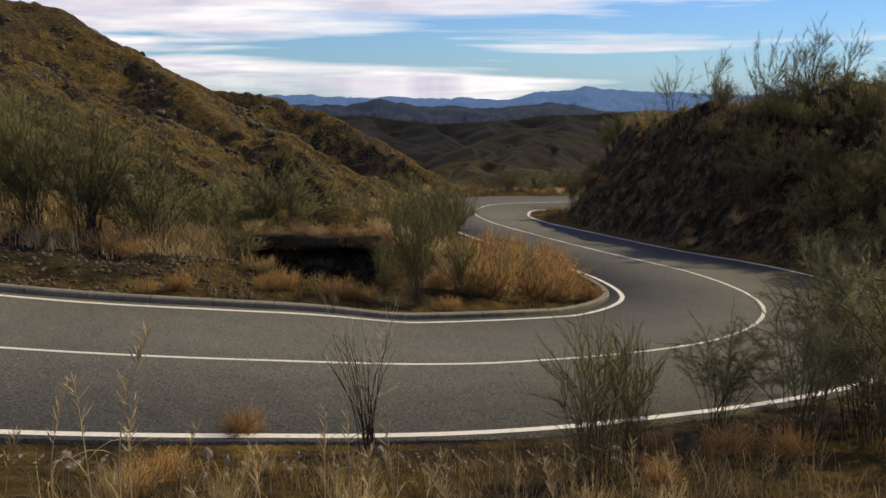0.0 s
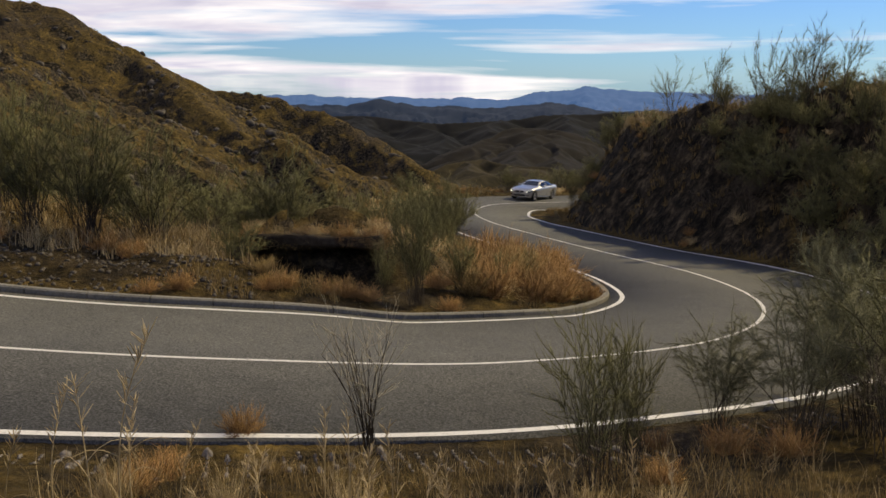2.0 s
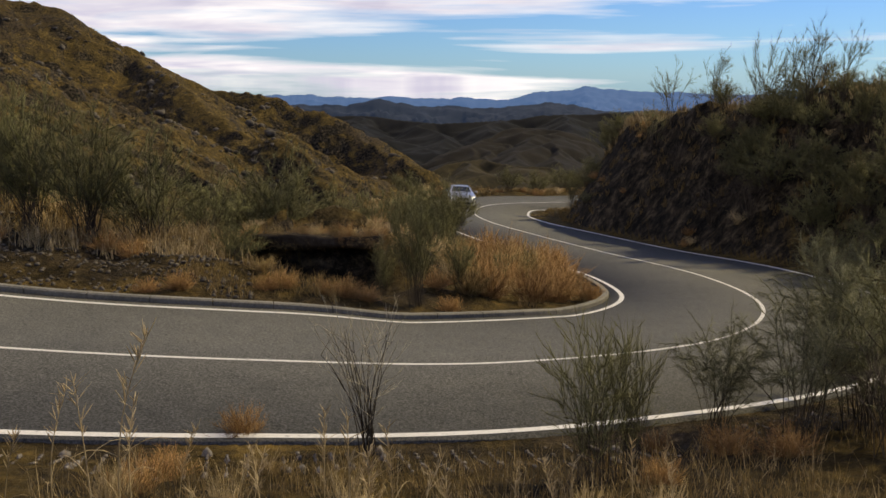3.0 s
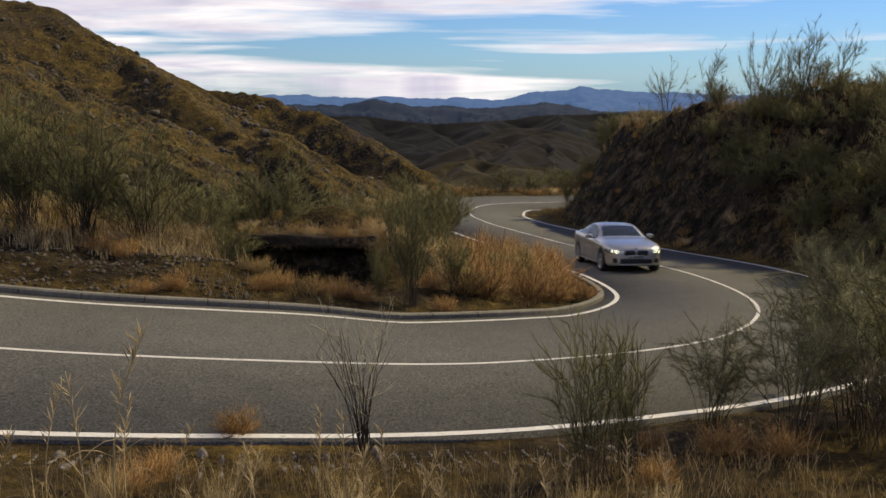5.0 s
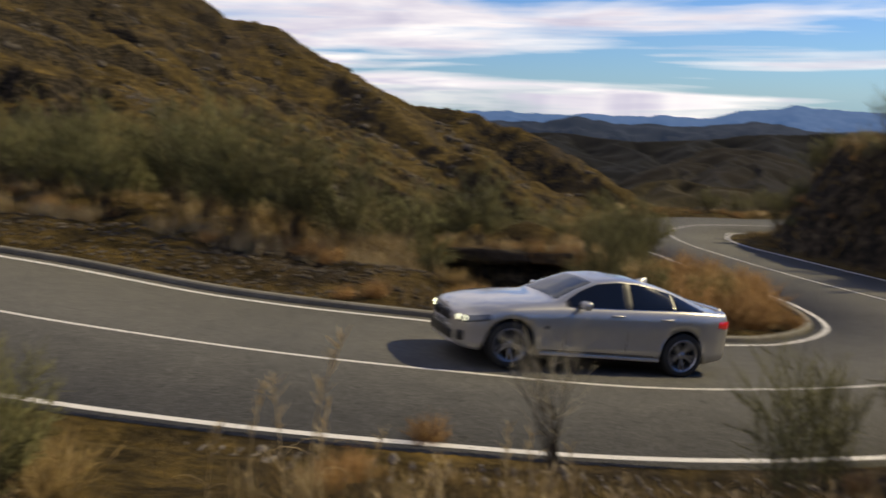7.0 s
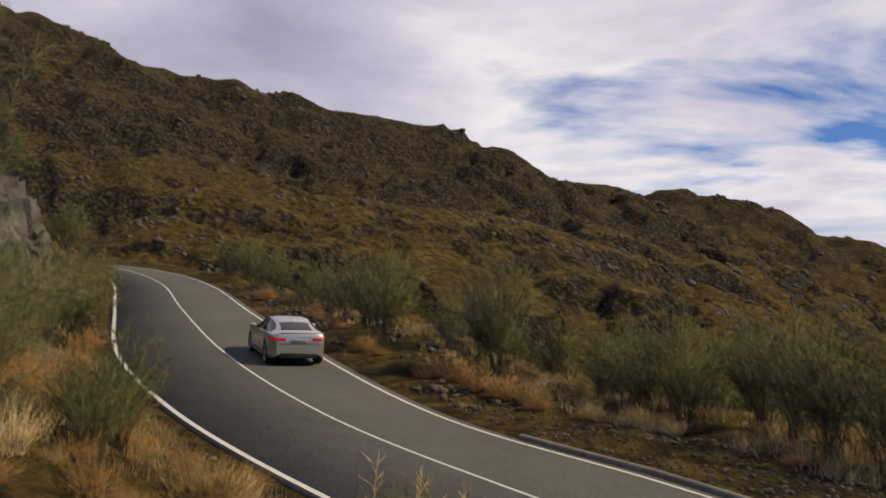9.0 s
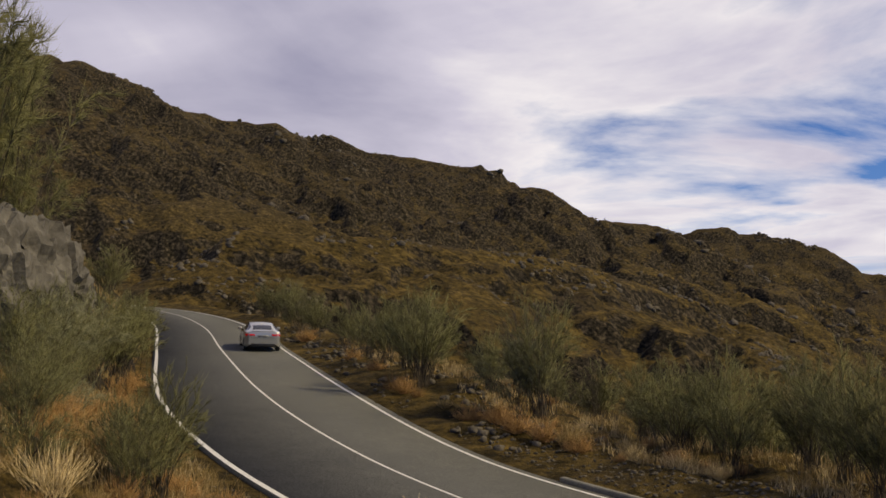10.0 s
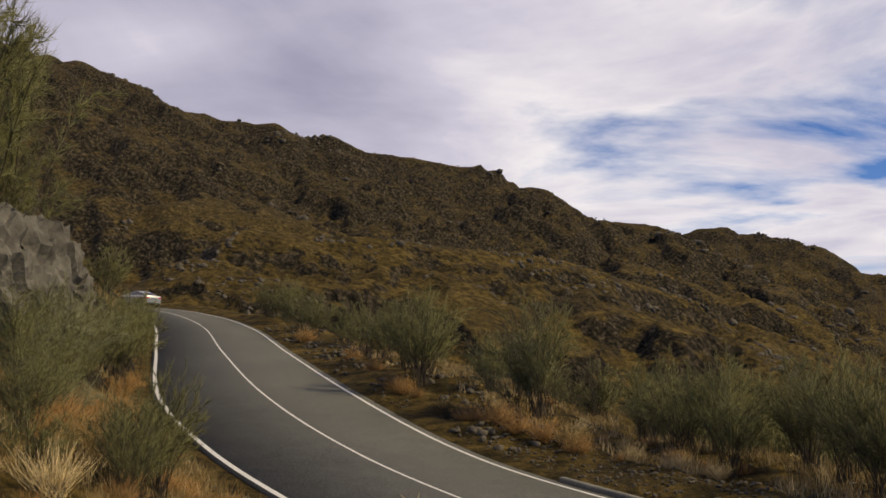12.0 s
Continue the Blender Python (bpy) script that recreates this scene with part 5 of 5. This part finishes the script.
WIDE = [(0, 0.44), (0.03, 0.56), (0.08, 0.665), (0.16, 0.755), (0.3, 0.835), (0.5, 0.885), (0.78, 0.912), (1.3, 0.905), (2.3, 0.9), (3.2, 0.908), (3.6, 0.912), (4.0, 0.9), (4.3, 0.865), (4.5, 0.81), (4.6, 0.75), (4.64, 0.7)]
ROOF_W = [(0, 0.34), (0.05, 0.5), (0.12, 0.59), (0.3, 0.68), (0.8, 0.755), (1.3, 0.75), (1.48, 0.73), (1.8, 0.655), (2.15, 0.595), (2.8, 0.575), (3.35, 0.555), (3.8, 0.545), (4.15, 0.6), (4.4, 0.66), (4.54, 0.66), (4.64, 0.6)]
CROWN = [(0, 0.03), (0.3, 0.035), (1.3, 0.035), (1.6, 0.04), (2.2, 0.05), (3.3, 0.05), (4.0, 0.035), (4.64, 0.03)]
FLOOR = [(0, 0.27), (0.1, 0.22), (0.4, 0.2), (4.1, 0.21), (4.5, 0.27), (4.64, 0.36)]


def at(table, x):
    return float(np.interp(x, [p[0] for p in table], [p[1] for p in table]))


def smooth_at(table, x):
    return sum(at(table, x + o) * k for o, k in ((-0.05, 0.25), (0.0, 0.5), (0.05, 0.25))) if 0.06 < x < 4.5 else at(table, x)


def section(x):
    """Half a cross-section of the car, from under its middle up to the roof's middle."""
    w, belt, top, rw, crown, low = (smooth_at(t, x) for t in (WIDE, BELT, TOP, ROOF_W, CROWN, FLOOR))
    arch = 0.0
    for a in AXLES:
        if abs(x - a) < 0.39:
            arch = max(arch, WHEEL_R + math.sqrt(0.39**2 - (x - a) ** 2) * 0.985)
    z = [low, low + 0.0, low + 0.05] + [low + (belt - low) * k for k in (0.24, 0.52, 0.8)] + [belt - 0.02, belt + 0.012]
    y = [0.0, w * 0.9, w * 0.99, w * 0.972, w * 0.984, w * 1.0, w * 0.965, w * 0.925]
    edge = top - crown
    y += [w * 0.9 + (rw - w * 0.9) * 0.5 + 0.012, rw, rw * 0.93, rw * 0.6, 0.0]
    z += [belt + 0.012 + (edge - belt - 0.012) * 0.5, edge, edge + crown * 0.35, edge + crown * 0.8, top]
    pts = []
    for k, (a, b) in enumerate(zip(y, z)):
        pts.append((a, max(b, arch) if k < 5 else max(b, arch + 0.012 * (k - 4))))
    return pts


def car_xyz(x, y, z):
    if x > 3.7:
        x = 3.7 + (x - 3.7) * 0.78
    return (CAR_MID - x, y, z)


STATIONS = sorted(set([round(v, 4) for v in (0, 0.012, 0.03, 0.06, 0.1, 0.15, 0.2, 0.27, 0.34)] + [round(v, 4) for v in np.arange(0.4, 1.2, 0.025)] + [round(v, 4) for v in np.arange(1.2, 3.2, 0.06)] + [round(v, 4) for v in np.arange(3.2, 4.0, 0.025)] + [4.06, 4.12, 4.18, 4.25, 4.32, 4.4, 4.46, 4.5, 4.54, 4.565, 4.59, 4.615, 4.64]))


def loft(xs, k0, k1, side):
    """Faces of the body between two rows of its sections."""
    verts, faces = [], []
    n = k1 - k0 + 1
    for x in xs:
        for y, z in section(x)[k0 : k1 + 1]:
            verts.append(car_xyz(x, y * side, z))
    for i in range(len(xs) - 1):
        for j in range(n - 1):
            f = (i * n + j, i * n + j + 1, (i + 1) * n + j + 1, (i + 1) * n + j)
            faces.append(f if side > 0 else f[::-1])
    return verts, faces


def part_mesh(name, verts, faces, material, parent, label="", smooth=True):
    me = bpy.data.meshes.new(name)
    me.from_pydata([tuple(map(float, v)) for v in verts], [], [tuple(f) for f in faces])
    bm = bmesh.new()
    bm.from_mesh(me)
    bmesh.ops.remove_doubles(bm, verts=bm.verts, dist=0.0005)
    bmesh.ops.recalc_face_normals(bm, faces=bm.faces)
    bm.to_mesh(me)
    bm.free()
    me.materials.append(material)
    if smooth:
        me.polygons.foreach_set("use_smooth", [True] * len(me.polygons))
    ob = new(name, me)
    ob.parent = parent
    return tagged(ob, label)


def both(xs, k0, k1):
    v0, f0 = loft(xs, k0, k1, 1)
    v1, f1 = loft(xs, k0, k1, -1)
    return v0 + v1, f0 + [tuple(i + len(v0) for i in f) for f in f1]


def side_y(x, z):
    """Half width of the skin at a place on the car's side."""
    pts = section(x)[4:10]
    return float(np.interp(z, [p[1] for p in pts], [p[0] for p in pts]))


def roof_z(x, y):
    pts = section(x)[9:][::-1]
    return float(np.interp(abs(y), [p[0] for p in pts], [p[1] for p in pts]))


def side_patch(name, x0, x1, low, high, side, material, parent, label="", proud=0.006, nx=14, nz=4):
    """A panel that lies on the car's side between two lines, with a rim."""
    verts, faces = [], []
    for i in range(nx + 1):
        x = x0 + (x1 - x0) * i / nx
        lo, hi = (f(x) if callable(f) else f for f in (low, high))
        for j in range(nz + 1):
            z = lo + (hi - lo) * j / nz
            rim = -0.012 if i in (0, nx) or j in (0, nz) else 0.0
            verts.append(car_xyz(x, side * (side_y(x, z) + proud + rim), z))
    for i in range(nx):
        for j in range(nz):
            a = i * (nz + 1) + j
            faces.append((a, a + 1, a + nz + 2, a + nz + 1))
    return part_mesh(name, verts, faces, material, parent, label)


def top_patch(name, x0, x1, wide, material, parent, label="", proud=0.006, nx=12, ny=12):
    verts, faces = [], []
    for i in range(nx + 1):
        x = x0 + (x1 - x0) * i / nx
        w = wide(x)
        for j in range(ny + 1):
            y = -w + 2 * w * j / ny
            rim = -0.014 if i in (0, nx) or j in (0, ny) else 0.0
            verts.append(car_xyz(x - 0.4 * (proud + rim), y, roof_z(x, y) + proud + rim))
    for i in range(nx):
        for j in range(ny):
            a = i * (ny + 1) + j
            faces.append((a, a + 1, a + ny + 2, a + ny + 1))
    return part_mesh(name, verts, faces, material, parent, label)


def rounded_box(size, at_, r=0.02, seg=2):
    bm = bmesh.new()
    bmesh.ops.create_cube(bm, size=1.0)
    bmesh.ops.scale(bm, vec=size, verts=bm.verts)
    bmesh.ops.bevel(bm, geom=bm.edges[:], offset=min(r, min(size) * 0.45), segments=seg, affect="EDGES", profile=0.5)
    bmesh.ops.translate(bm, vec=at_, verts=bm.verts)
    return bm


def part_bm(name, bm, material, parent, label="", smooth=True):
    me = bpy.data.meshes.new(name)
    bm.to_mesh(me)
    bm.free()
    me.materials.append(material)
    if smooth:
        me.polygons.foreach_set("use_smooth", [True] * len(me.polygons))
    ob = new(name, me)
    ob.parent = parent
    return tagged(ob, label)


def ring_bm(radius, thick, at_, axis="X", seg=20, arc=1.0):
    """A small round bar bent to a ring or an arc."""
    bm = bmesh.new()
    rows = []
    n = int(seg * arc)
    for i in range(n + (0 if arc >= 1 else 1)):
        a = 2 * math.pi * i / seg
        row = []
        for j in range(6):
            b = 2 * math.pi * j / 6
            r = radius + thick * math.cos(b)
            p = (thick * math.sin(b), r * math.cos(a), r * math.sin(a)) if axis == "X" else (r * math.cos(a), thick * math.sin(b), r * math.sin(a))
            row.append(bm.verts.new(Vector(p) + Vector(at_)))
        rows.append(row)
    m = len(rows)
    for i in range(m if arc >= 1 else m - 1):
        for j in range(6):
            bm.faces.new((rows[i][j], rows[i][(j + 1) % 6], rows[(i + 1) % m][(j + 1) % 6], rows[(i + 1) % m][j]))
    return bm


def lathe(profile, seg=36):
    """A form turned about the y axis, from (radius, y) pairs."""
    bm = bmesh.new()
    rows = [[bm.verts.new((r * math.cos(2 * math.pi * i / seg), y, r * math.sin(2 * math.pi * i / seg))) for r, y in profile] for i in range(seg)]
    for i in range(seg):
        for j in range(len(profile) - 1):
            bm.faces.new((rows[i][j], rows[i][j + 1], rows[(i + 1) % seg][j + 1], rows[(i + 1) % seg][j]))
    return bm


def build_wheel(parent, at_, side):
    """A wheel that turns about its axle; outside is +y for side 1."""
    wheel = new("wheel")
    wheel.parent = parent
    wheel.location = at_
    s = side
    part_bm("tyre", lathe([(0.235, -0.1 * s), (0.3, -0.112 * s), (0.328, -0.095 * s), (0.335, -0.05 * s), (0.335, 0.05 * s), (0.328, 0.095 * s), (0.3, 0.112 * s), (0.245, 0.104 * s), (0.235, 0.09 * s)]), RUBBER, wheel)
    bm = lathe([(0.236, -0.09 * s), (0.22, -0.08 * s), (0.2, 0.02 * s), (0.225, 0.085 * s), (0.248, 0.104 * s), (0.242, 0.108 * s), (0.22, 0.09 * s)])
    for k in range(5):
        for off in (-0.15, 0.15):
            a0, a1 = 2 * math.pi * k / 5 + off * 0.55, 2 * math.pi * k / 5 + off * 1.25
            p0, p1 = Vector((0.05 * math.cos(a0), 0.075 * s, 0.05 * math.sin(a0))), Vector((0.225 * math.cos(a1), 0.095 * s, 0.225 * math.sin(a1)))
            way = (p1 - p0).normalized()
            across = way.cross(Vector((0, 1, 0))) * 0.015
            deep = Vector((0, -0.03 * s, 0))
            vs = [bm.verts.new(p) for p in (p0 - across * 1.2, p0 + across * 1.2, p1 + across * 0.9, p1 - across * 0.9, p0 - across * 1.4 + deep, p0 + across * 1.4 + deep, p1 + across * 1.3 + deep, p1 - across * 1.3 + deep)]
            for f in ((0, 1, 2, 3), (0, 4, 5, 1), (3, 2, 6, 7), (0, 3, 7, 4), (1, 5, 6, 2)):
                bm.faces.new([vs[i] for i in f])
    bmesh.ops.recalc_face_normals(bm, faces=bm.faces)
    part_bm("rim", bm, ALLOY, wheel, "dark alloy rim with five double spokes", False)
    part_bm("hub", lathe([(0.0, 0.095 * s), (0.03, 0.094 * s), (0.055, 0.086 * s), (0.06, 0.05 * s)], 20), ALLOY, wheel)
    part_bm("brake_disc", lathe([(0.0, 0.01 * s), (0.165, 0.01 * s), (0.165, -0.02 * s), (0.0, -0.02 * s)], 28), WELL, wheel)
    return wheel


def build_car():
    car = tagged(new("car"), "silver five-door coupe with dark windows on the mountain road", "car")
    xs = STATIONS
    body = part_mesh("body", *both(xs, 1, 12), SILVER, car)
    # nose and tail are closed by the end sections
    for x, flip in ((0.0, 1), (4.64, -1)):
        pts = section(x)
        vs = [car_xyz(x + 0.004 * flip, y, z) for y, z in pts] + [car_xyz(x + 0.004 * flip, -y, z) for y, z in pts[::-1][1:-1]]
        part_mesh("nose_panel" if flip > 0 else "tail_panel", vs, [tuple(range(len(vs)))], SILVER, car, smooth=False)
    part_mesh("underbody", *both(xs, 0, 1), WELL, car, "dull black underside")
    part_bm("wheel_housing", rounded_box((3.6, 1.3, 0.34), (0.0, 0, 0.42), 0.05), WELL, car)
    # glass
    part_glass = lambda x: at(ROOF_W, x) - 0.03
    top_patch("windscreen", 1.47, 2.13, lambda x: smooth_at(ROOF_W, x) - 0.012, SCREEN, car, "sloping windscreen that mirrors the sky")
    top_patch("rear_window", 3.38, 4.1, part_glass, TINT, car, "dark sloping rear window")
    top_patch("sunroof", 2.3, 3.0, lambda x: 0.42, SILVER, car, "", 0.003)

    def glass_low(x):
        return smooth_at(BELT, x) + 0.022

    def glass_high(x):
        edge = smooth_at(TOP, x) - smooth_at(CROWN, x) - 0.006
        return max(glass_low(x) + 0.012, edge - max(0, 1.9 - x) * 0.1)

    for s in (1, -1):
        side_patch("window_surround", 1.6, 3.99, glass_low, lambda x: max(glass_low(x) + 0.004, glass_high(x) - max(0, x - 3.5) * 0.1), s, BLACK, car, "black surround of the side windows", 0.012, 60, 8)
        side_patch("side_window", 1.64, 2.58, glass_low, glass_high, s, TINT, car, "dark tinted front side window", 0.018, 20, 8)
        side_patch("side_window", 2.66, 3.4, glass_low, glass_high, s, TINT, car, "dark tinted rear side window", 0.018, 20, 8)
        side_patch("quarter_window", 3.4, 3.95, glass_low, lambda x: max(glass_low(x) + 0.006, glass_high(x) - max(0, x - 3.45) * 0.12), s, TINT, car, "", 0.018, 14, 8)
        side_patch("door_pillar", 2.56, 2.68, glass_low, glass_high, s, BLACK, car, "gloss black pillar", 0.02, 4, 8)
        for x in (1.62, 2.62, 3.42):
            side_patch("door_seam", x - 0.004, x + 0.004, 0.3 if x < 3 else 0.72, lambda q: smooth_at(BELT, q), s, BLACK, car, "", 0.0035, 2, 6)
        side_patch("window_trim", 1.64, 3.95, lambda x: smooth_at(BELT, x) + 0.008, lambda x: smooth_at(BELT, x) + 0.02, s, CHROME, car, "thin bright strip under the windows", 0.007, 30, 2)
        side_patch("sill", 1.2, 3.18, 0.225, 0.27, s, SILVER, car, "silver sill that stands out below the doors", 0.035, 20, 2)
        # shade of the body crease over the sill, laid on as a black strip
        side_patch("sill_groove", 1.22, 3.16, 0.275, 0.315, s, BLACK, car, "black strip standing for the shaded crease above the sill", 0.004, 20, 2)
        side_patch("wing_vent", 1.26, 1.36, 0.55, 0.7, s, BLACK, car, "small black air vent behind the wheel", 0.004, 3, 2)
        for x in (2.42, 3.24):
            part_bm("door_handle", rounded_box((0.2, 0.035, 0.028), car_xyz(x, s * (side_y(x, 0.86) + 0.016), 0.865), 0.012), SILVER, car)
        mirror = part_bm("wing_mirror", rounded_box((0.13, 0.2, 0.13), car_xyz(1.83, s * 0.995, 1.0), 0.05, 3), SILVER, car)
        part_bm("mirror_foot", rounded_box((0.07, 0.12, 0.035), car_xyz(1.8, s * 0.885, 0.95), 0.012), BLACK, mirror)
        # front lamps: a clear cover with two lit rings
        lamp = side_patch("headlamp", 0.05, 0.46, lambda x: 0.575 + 0.24 * max(0, x - 0.1), lambda x: min(smooth_at(BELT, x) - 0.004, 0.685 + 0.19 * (x - 0.07)), s, LAMP_GLASS, car, "clear headlamp with lit white rings", 0.008, 14, 5)
        for x, y, r in ((0.055, 0.6, 0.036), (0.12, 0.7, 0.036)):
            part_bm("lamp_ring", ring_bm(r, 0.006, car_xyz(x - 0.012, s * y, 0.648), "X", 20, 1.0), LAMP, lamp, "lit white ring")
        # red rear lamps that reach round the corner
        side_patch("tail_lamp", 4.28, 4.6, lambda x: 0.77 + 0.05 * max(0, 4.45 - x) * 3, lambda x: 0.905 - 0.03 * (4.6 - x), s, RED, car, "red tail lamp wrapping round the corner", 0.01, 10, 4)
        part_bm("tail_lamp", rounded_box((0.05, 0.3, 0.1), car_xyz(4.625, s * 0.56, 0.84), 0.025, 3), RED, car, "red tail lamp on the rear face")
        part_bm("side_intake", rounded_box((0.09, 0.2, 0.15), car_xyz(0.085, s * 0.6, 0.39), 0.03), BLACK, car, "black air intake at the corner of the bumper")
        part_bm("exhaust_tip", lathe_at(0.04, car_xyz(4.6, s * 0.5, 0.31)), CHROME, car)
    # grille: two upright kidney-shaped openings with bars
    for s in (1, -1):
        kidney = part_bm("grille", rounded_box((0.08, 0.34, 0.16), car_xyz(0.022, s * 0.195, 0.615), 0.05, 3), BLACK, car, "black kidney-shaped grille opening")
        part_bm("grille_frame", ring_scaled(0.165, 0.078, car_xyz(-0.012, s * 0.195, 0.615)), DARK_CHROME, kidney, "dark chrome surround")
        for k in range(6):
            part_bm("grille_bar", rounded_box((0.015, 0.008, 0.11), car_xyz(-0.02, s * (0.085 + 0.042 * k), 0.625), 0.003, 1), BLACK, kidney)
    part_bm("lower_grille", rounded_box((0.08, 0.98, 0.15), car_xyz(0.025, 0, 0.365), 0.03), BLACK, car, "wide black lower air intake")
    part_bm("front_lip", rounded_box((0.1, 1.0, 0.03), car_xyz(0.05, 0, 0.26), 0.012), SILVER, car)
    part_bm("bumper_bar", rounded_box((0.07, 0.86, 0.04), car_xyz(0.022, 0, 0.475), 0.018), SILVER, car)
    plate = part_bm("number_plate", rounded_box((0.015, 0.5, 0.105), car_xyz(-0.02, 0, 0.5), 0.005, 1), PLATE, car, "pale number plate with dark bars")
    back = part_bm("number_plate", rounded_box((0.015, 0.5, 0.105), car_xyz(4.66, 0, 0.79), 0.005, 1), PLATE, car, "pale number plate with dark bars")
    for k in range(7):
        part_bm("plate_bar", rounded_box((0.004, 0.035, 0.06), car_xyz(-0.029, -0.18 + 0.06 * k, 0.5), 0.001, 1), GREY_BAR, plate, "", False)
        part_bm("plate_bar", rounded_box((0.004, 0.035, 0.06), car_xyz(4.669, -0.18 + 0.06 * k, 0.79), 0.001, 1), GREY_BAR, back, "", False)
    part_bm("badge", rounded_box((0.012, 0.07, 0.07), car_xyz(0.05, 0, 0.735), 0.03, 3), CHROME, car, "small round bonnet badge")
    part_bm("rear_diffuser", rounded_box((0.16, 1.2, 0.16), car_xyz(4.57, 0, 0.34), 0.03), BLACK, car, "black lower rear bumper")
    part_bm("tailgate_seam", rounded_box((0.006, 1.2, 0.008), car_xyz(4.642, 0, 0.7), 0.002, 1), BLACK, car)
    part_bm("spoiler_lip", rounded_box((0.12, 1.1, 0.03), car_xyz(4.5, 0, 1.03), 0.013), SILVER, car)
    part_bm("roof_aerial", fin_bm(), SILVER, car, "small shark-fin aerial")
    wheels = []
    for a in AXLES:
        for s in (1, -1):
            wheels.append(build_wheel(car, car_xyz(a, s * 0.79, WHEEL_R), s))
    return car, wheels


def lathe_at(r, at_):
    bm = ring_bm(r, 0.008, at_, "X", 16)
    return bm


def ring_scaled(ry, rz, at_):
    bm = ring_bm(1.0, 0.06, (0, 0, 0), "X", 24)
    for v in bm.verts:
        v.co = Vector((v.co.x * 0.15, v.co.y * ry, v.co.z * rz)) + Vector(at_)
    return bm


def fin_bm():
    bm = bmesh.new()
    z = roof_z(3.2, 0)
    lower = [bm.verts.new(car_xyz(x, y, roof_z(x, 0) - 0.004)) for x, y in ((3.08, 0), (3.16, 0.025), (3.3, 0.03), (3.3, -0.03), (3.16, -0.025))]
    upper = [bm.verts.new(car_xyz(x, y, z + 0.055)) for x, y in ((3.24, 0), (3.26, 0.006), (3.3, 0.008), (3.3, -0.008), (3.26, -0.006))]
    for i in range(5):
        j = (i + 1) % 5
        bm.faces.new((lower[i], lower[j], upper[j], upper[i]))
    bm.faces.new(upper)
    bmesh.ops.recalc_face_normals(bm, faces=bm.faces)
    return bm


car, wheels = build_car()
car.scale = (0.97, 0.97, 0.97)

# how far the car has come along the road, and how far right of its centre it keeps
CAR_S = [(0.0, 47.0), (0.8, 57.3), (1.6, 66.2), (2.4, 73.7), (3.2, 81.0), (4.0, 93.6), (4.8, 108.1), (5.4, 115.9), (6.0, 122.0), (6.5, 126.6), (7.0, 131.7), (7.7, 138.9), (8.5, 150.6), (9.3, 163.7), (10.0, 177.5), (10.5, 190.0), (11.0, 201.3), (11.5, 210.0), (12.0, 216.3)]
CAR_OFF = [(0.0, 1.8), (1.6, 2.3), (2.2, 1.8), (3.0, 1.3), (4.8, 1.2), (5.4, 1.65), (6.2, 2.0), (6.6, 1.9), (7.0, 1.45), (7.7, 1.3), (9.3, 1.8), (10.5, 2.0), (12.0, 2.0)]
# how far the nose points left of the track, in degrees
CAR_YAW = [(0.0, 0.0), (1.2, 0.0), (2.0, 18.0), (2.5, 22.0), (3.0, 12.0), (3.8, 0.0), (5.6, 0.0), (6.2, 5.0), (7.0, 4.0), (7.7, 3.0), (8.8, 0.0), (12.0, 0.0)]
ALONG = np.concatenate([[0], np.cumsum(np.linalg.norm(np.diff(CENTRE, axis=0), axis=1))])


def glide(table, t):
    """A smooth run through the table's points."""
    ts, vs = np.array([p[0] for p in table]), np.array([p[1] for p in table])
    m = np.gradient(vs, ts)
    i = int(np.clip(np.searchsorted(ts, t) - 1, 0, len(ts) - 2))
    h = ts[i + 1] - ts[i]
    k = (t - ts[i]) / h
    return (2 * k**3 - 3 * k**2 + 1) * vs[i] + (k**3 - 2 * k**2 + k) * h * m[i] + (-2 * k**3 + 3 * k**2) * vs[i + 1] + (k**3 - k**2) * h * m[i + 1]


def car_place(t):
    s, off = glide(CAR_S, t), glide(CAR_OFF, t)
    c = np.array([np.interp(s, ALONG, CENTRE[:, k]) for k in range(3)])
    rt = np.array([np.interp(s, ALONG, RIGHT[:, k]) for k in range(3)])
    fall = np.interp(s, ALONG, ROAD[:, 3])
    p = c + rt * off
    p[2] += fall * off
    return Vector(p), fall, rt


def car_pose(t):
    p, fall, rt = car_place(t)
    a, b = car_place(max(t - 0.08, 0))[0], car_place(min(t + 0.08, 12))[0]
    ahead = Matrix.Rotation(radians(glide(CAR_YAW, t)), 3, "Z") @ (b - a).normalized()
    left = Vector((-ahead.y, ahead.x, -fall)).normalized()
    up = ahead.cross(left).normalized()
    left = up.cross(ahead)
    m = Matrix((ahead, left, up)).transposed().to_4x4()
    return Matrix.Translation(p + Vector((0, 0, 0.004))) @ m


def motions():
    """The car's drive, and its wheels' spin."""
    steps = [k / 10 for k in range(121)]
    walk(car, [(t, car_pose(t)) for t in steps])
    rows, turned, last = [], 0.0, None
    for k in range(361):
        t = k / 30
        here = car_place(t)[0]
        if last is not None:
            turned += min(math.degrees((here - last).length / WHEEL_R), 80.0)
        last = here
        rows.append((t, turned))
    for w in wheels:
        x, y, z = w.location
        walk(w, [(t, pose(x, y, z, 0, a, 0)) for t, a in rows])


motions()
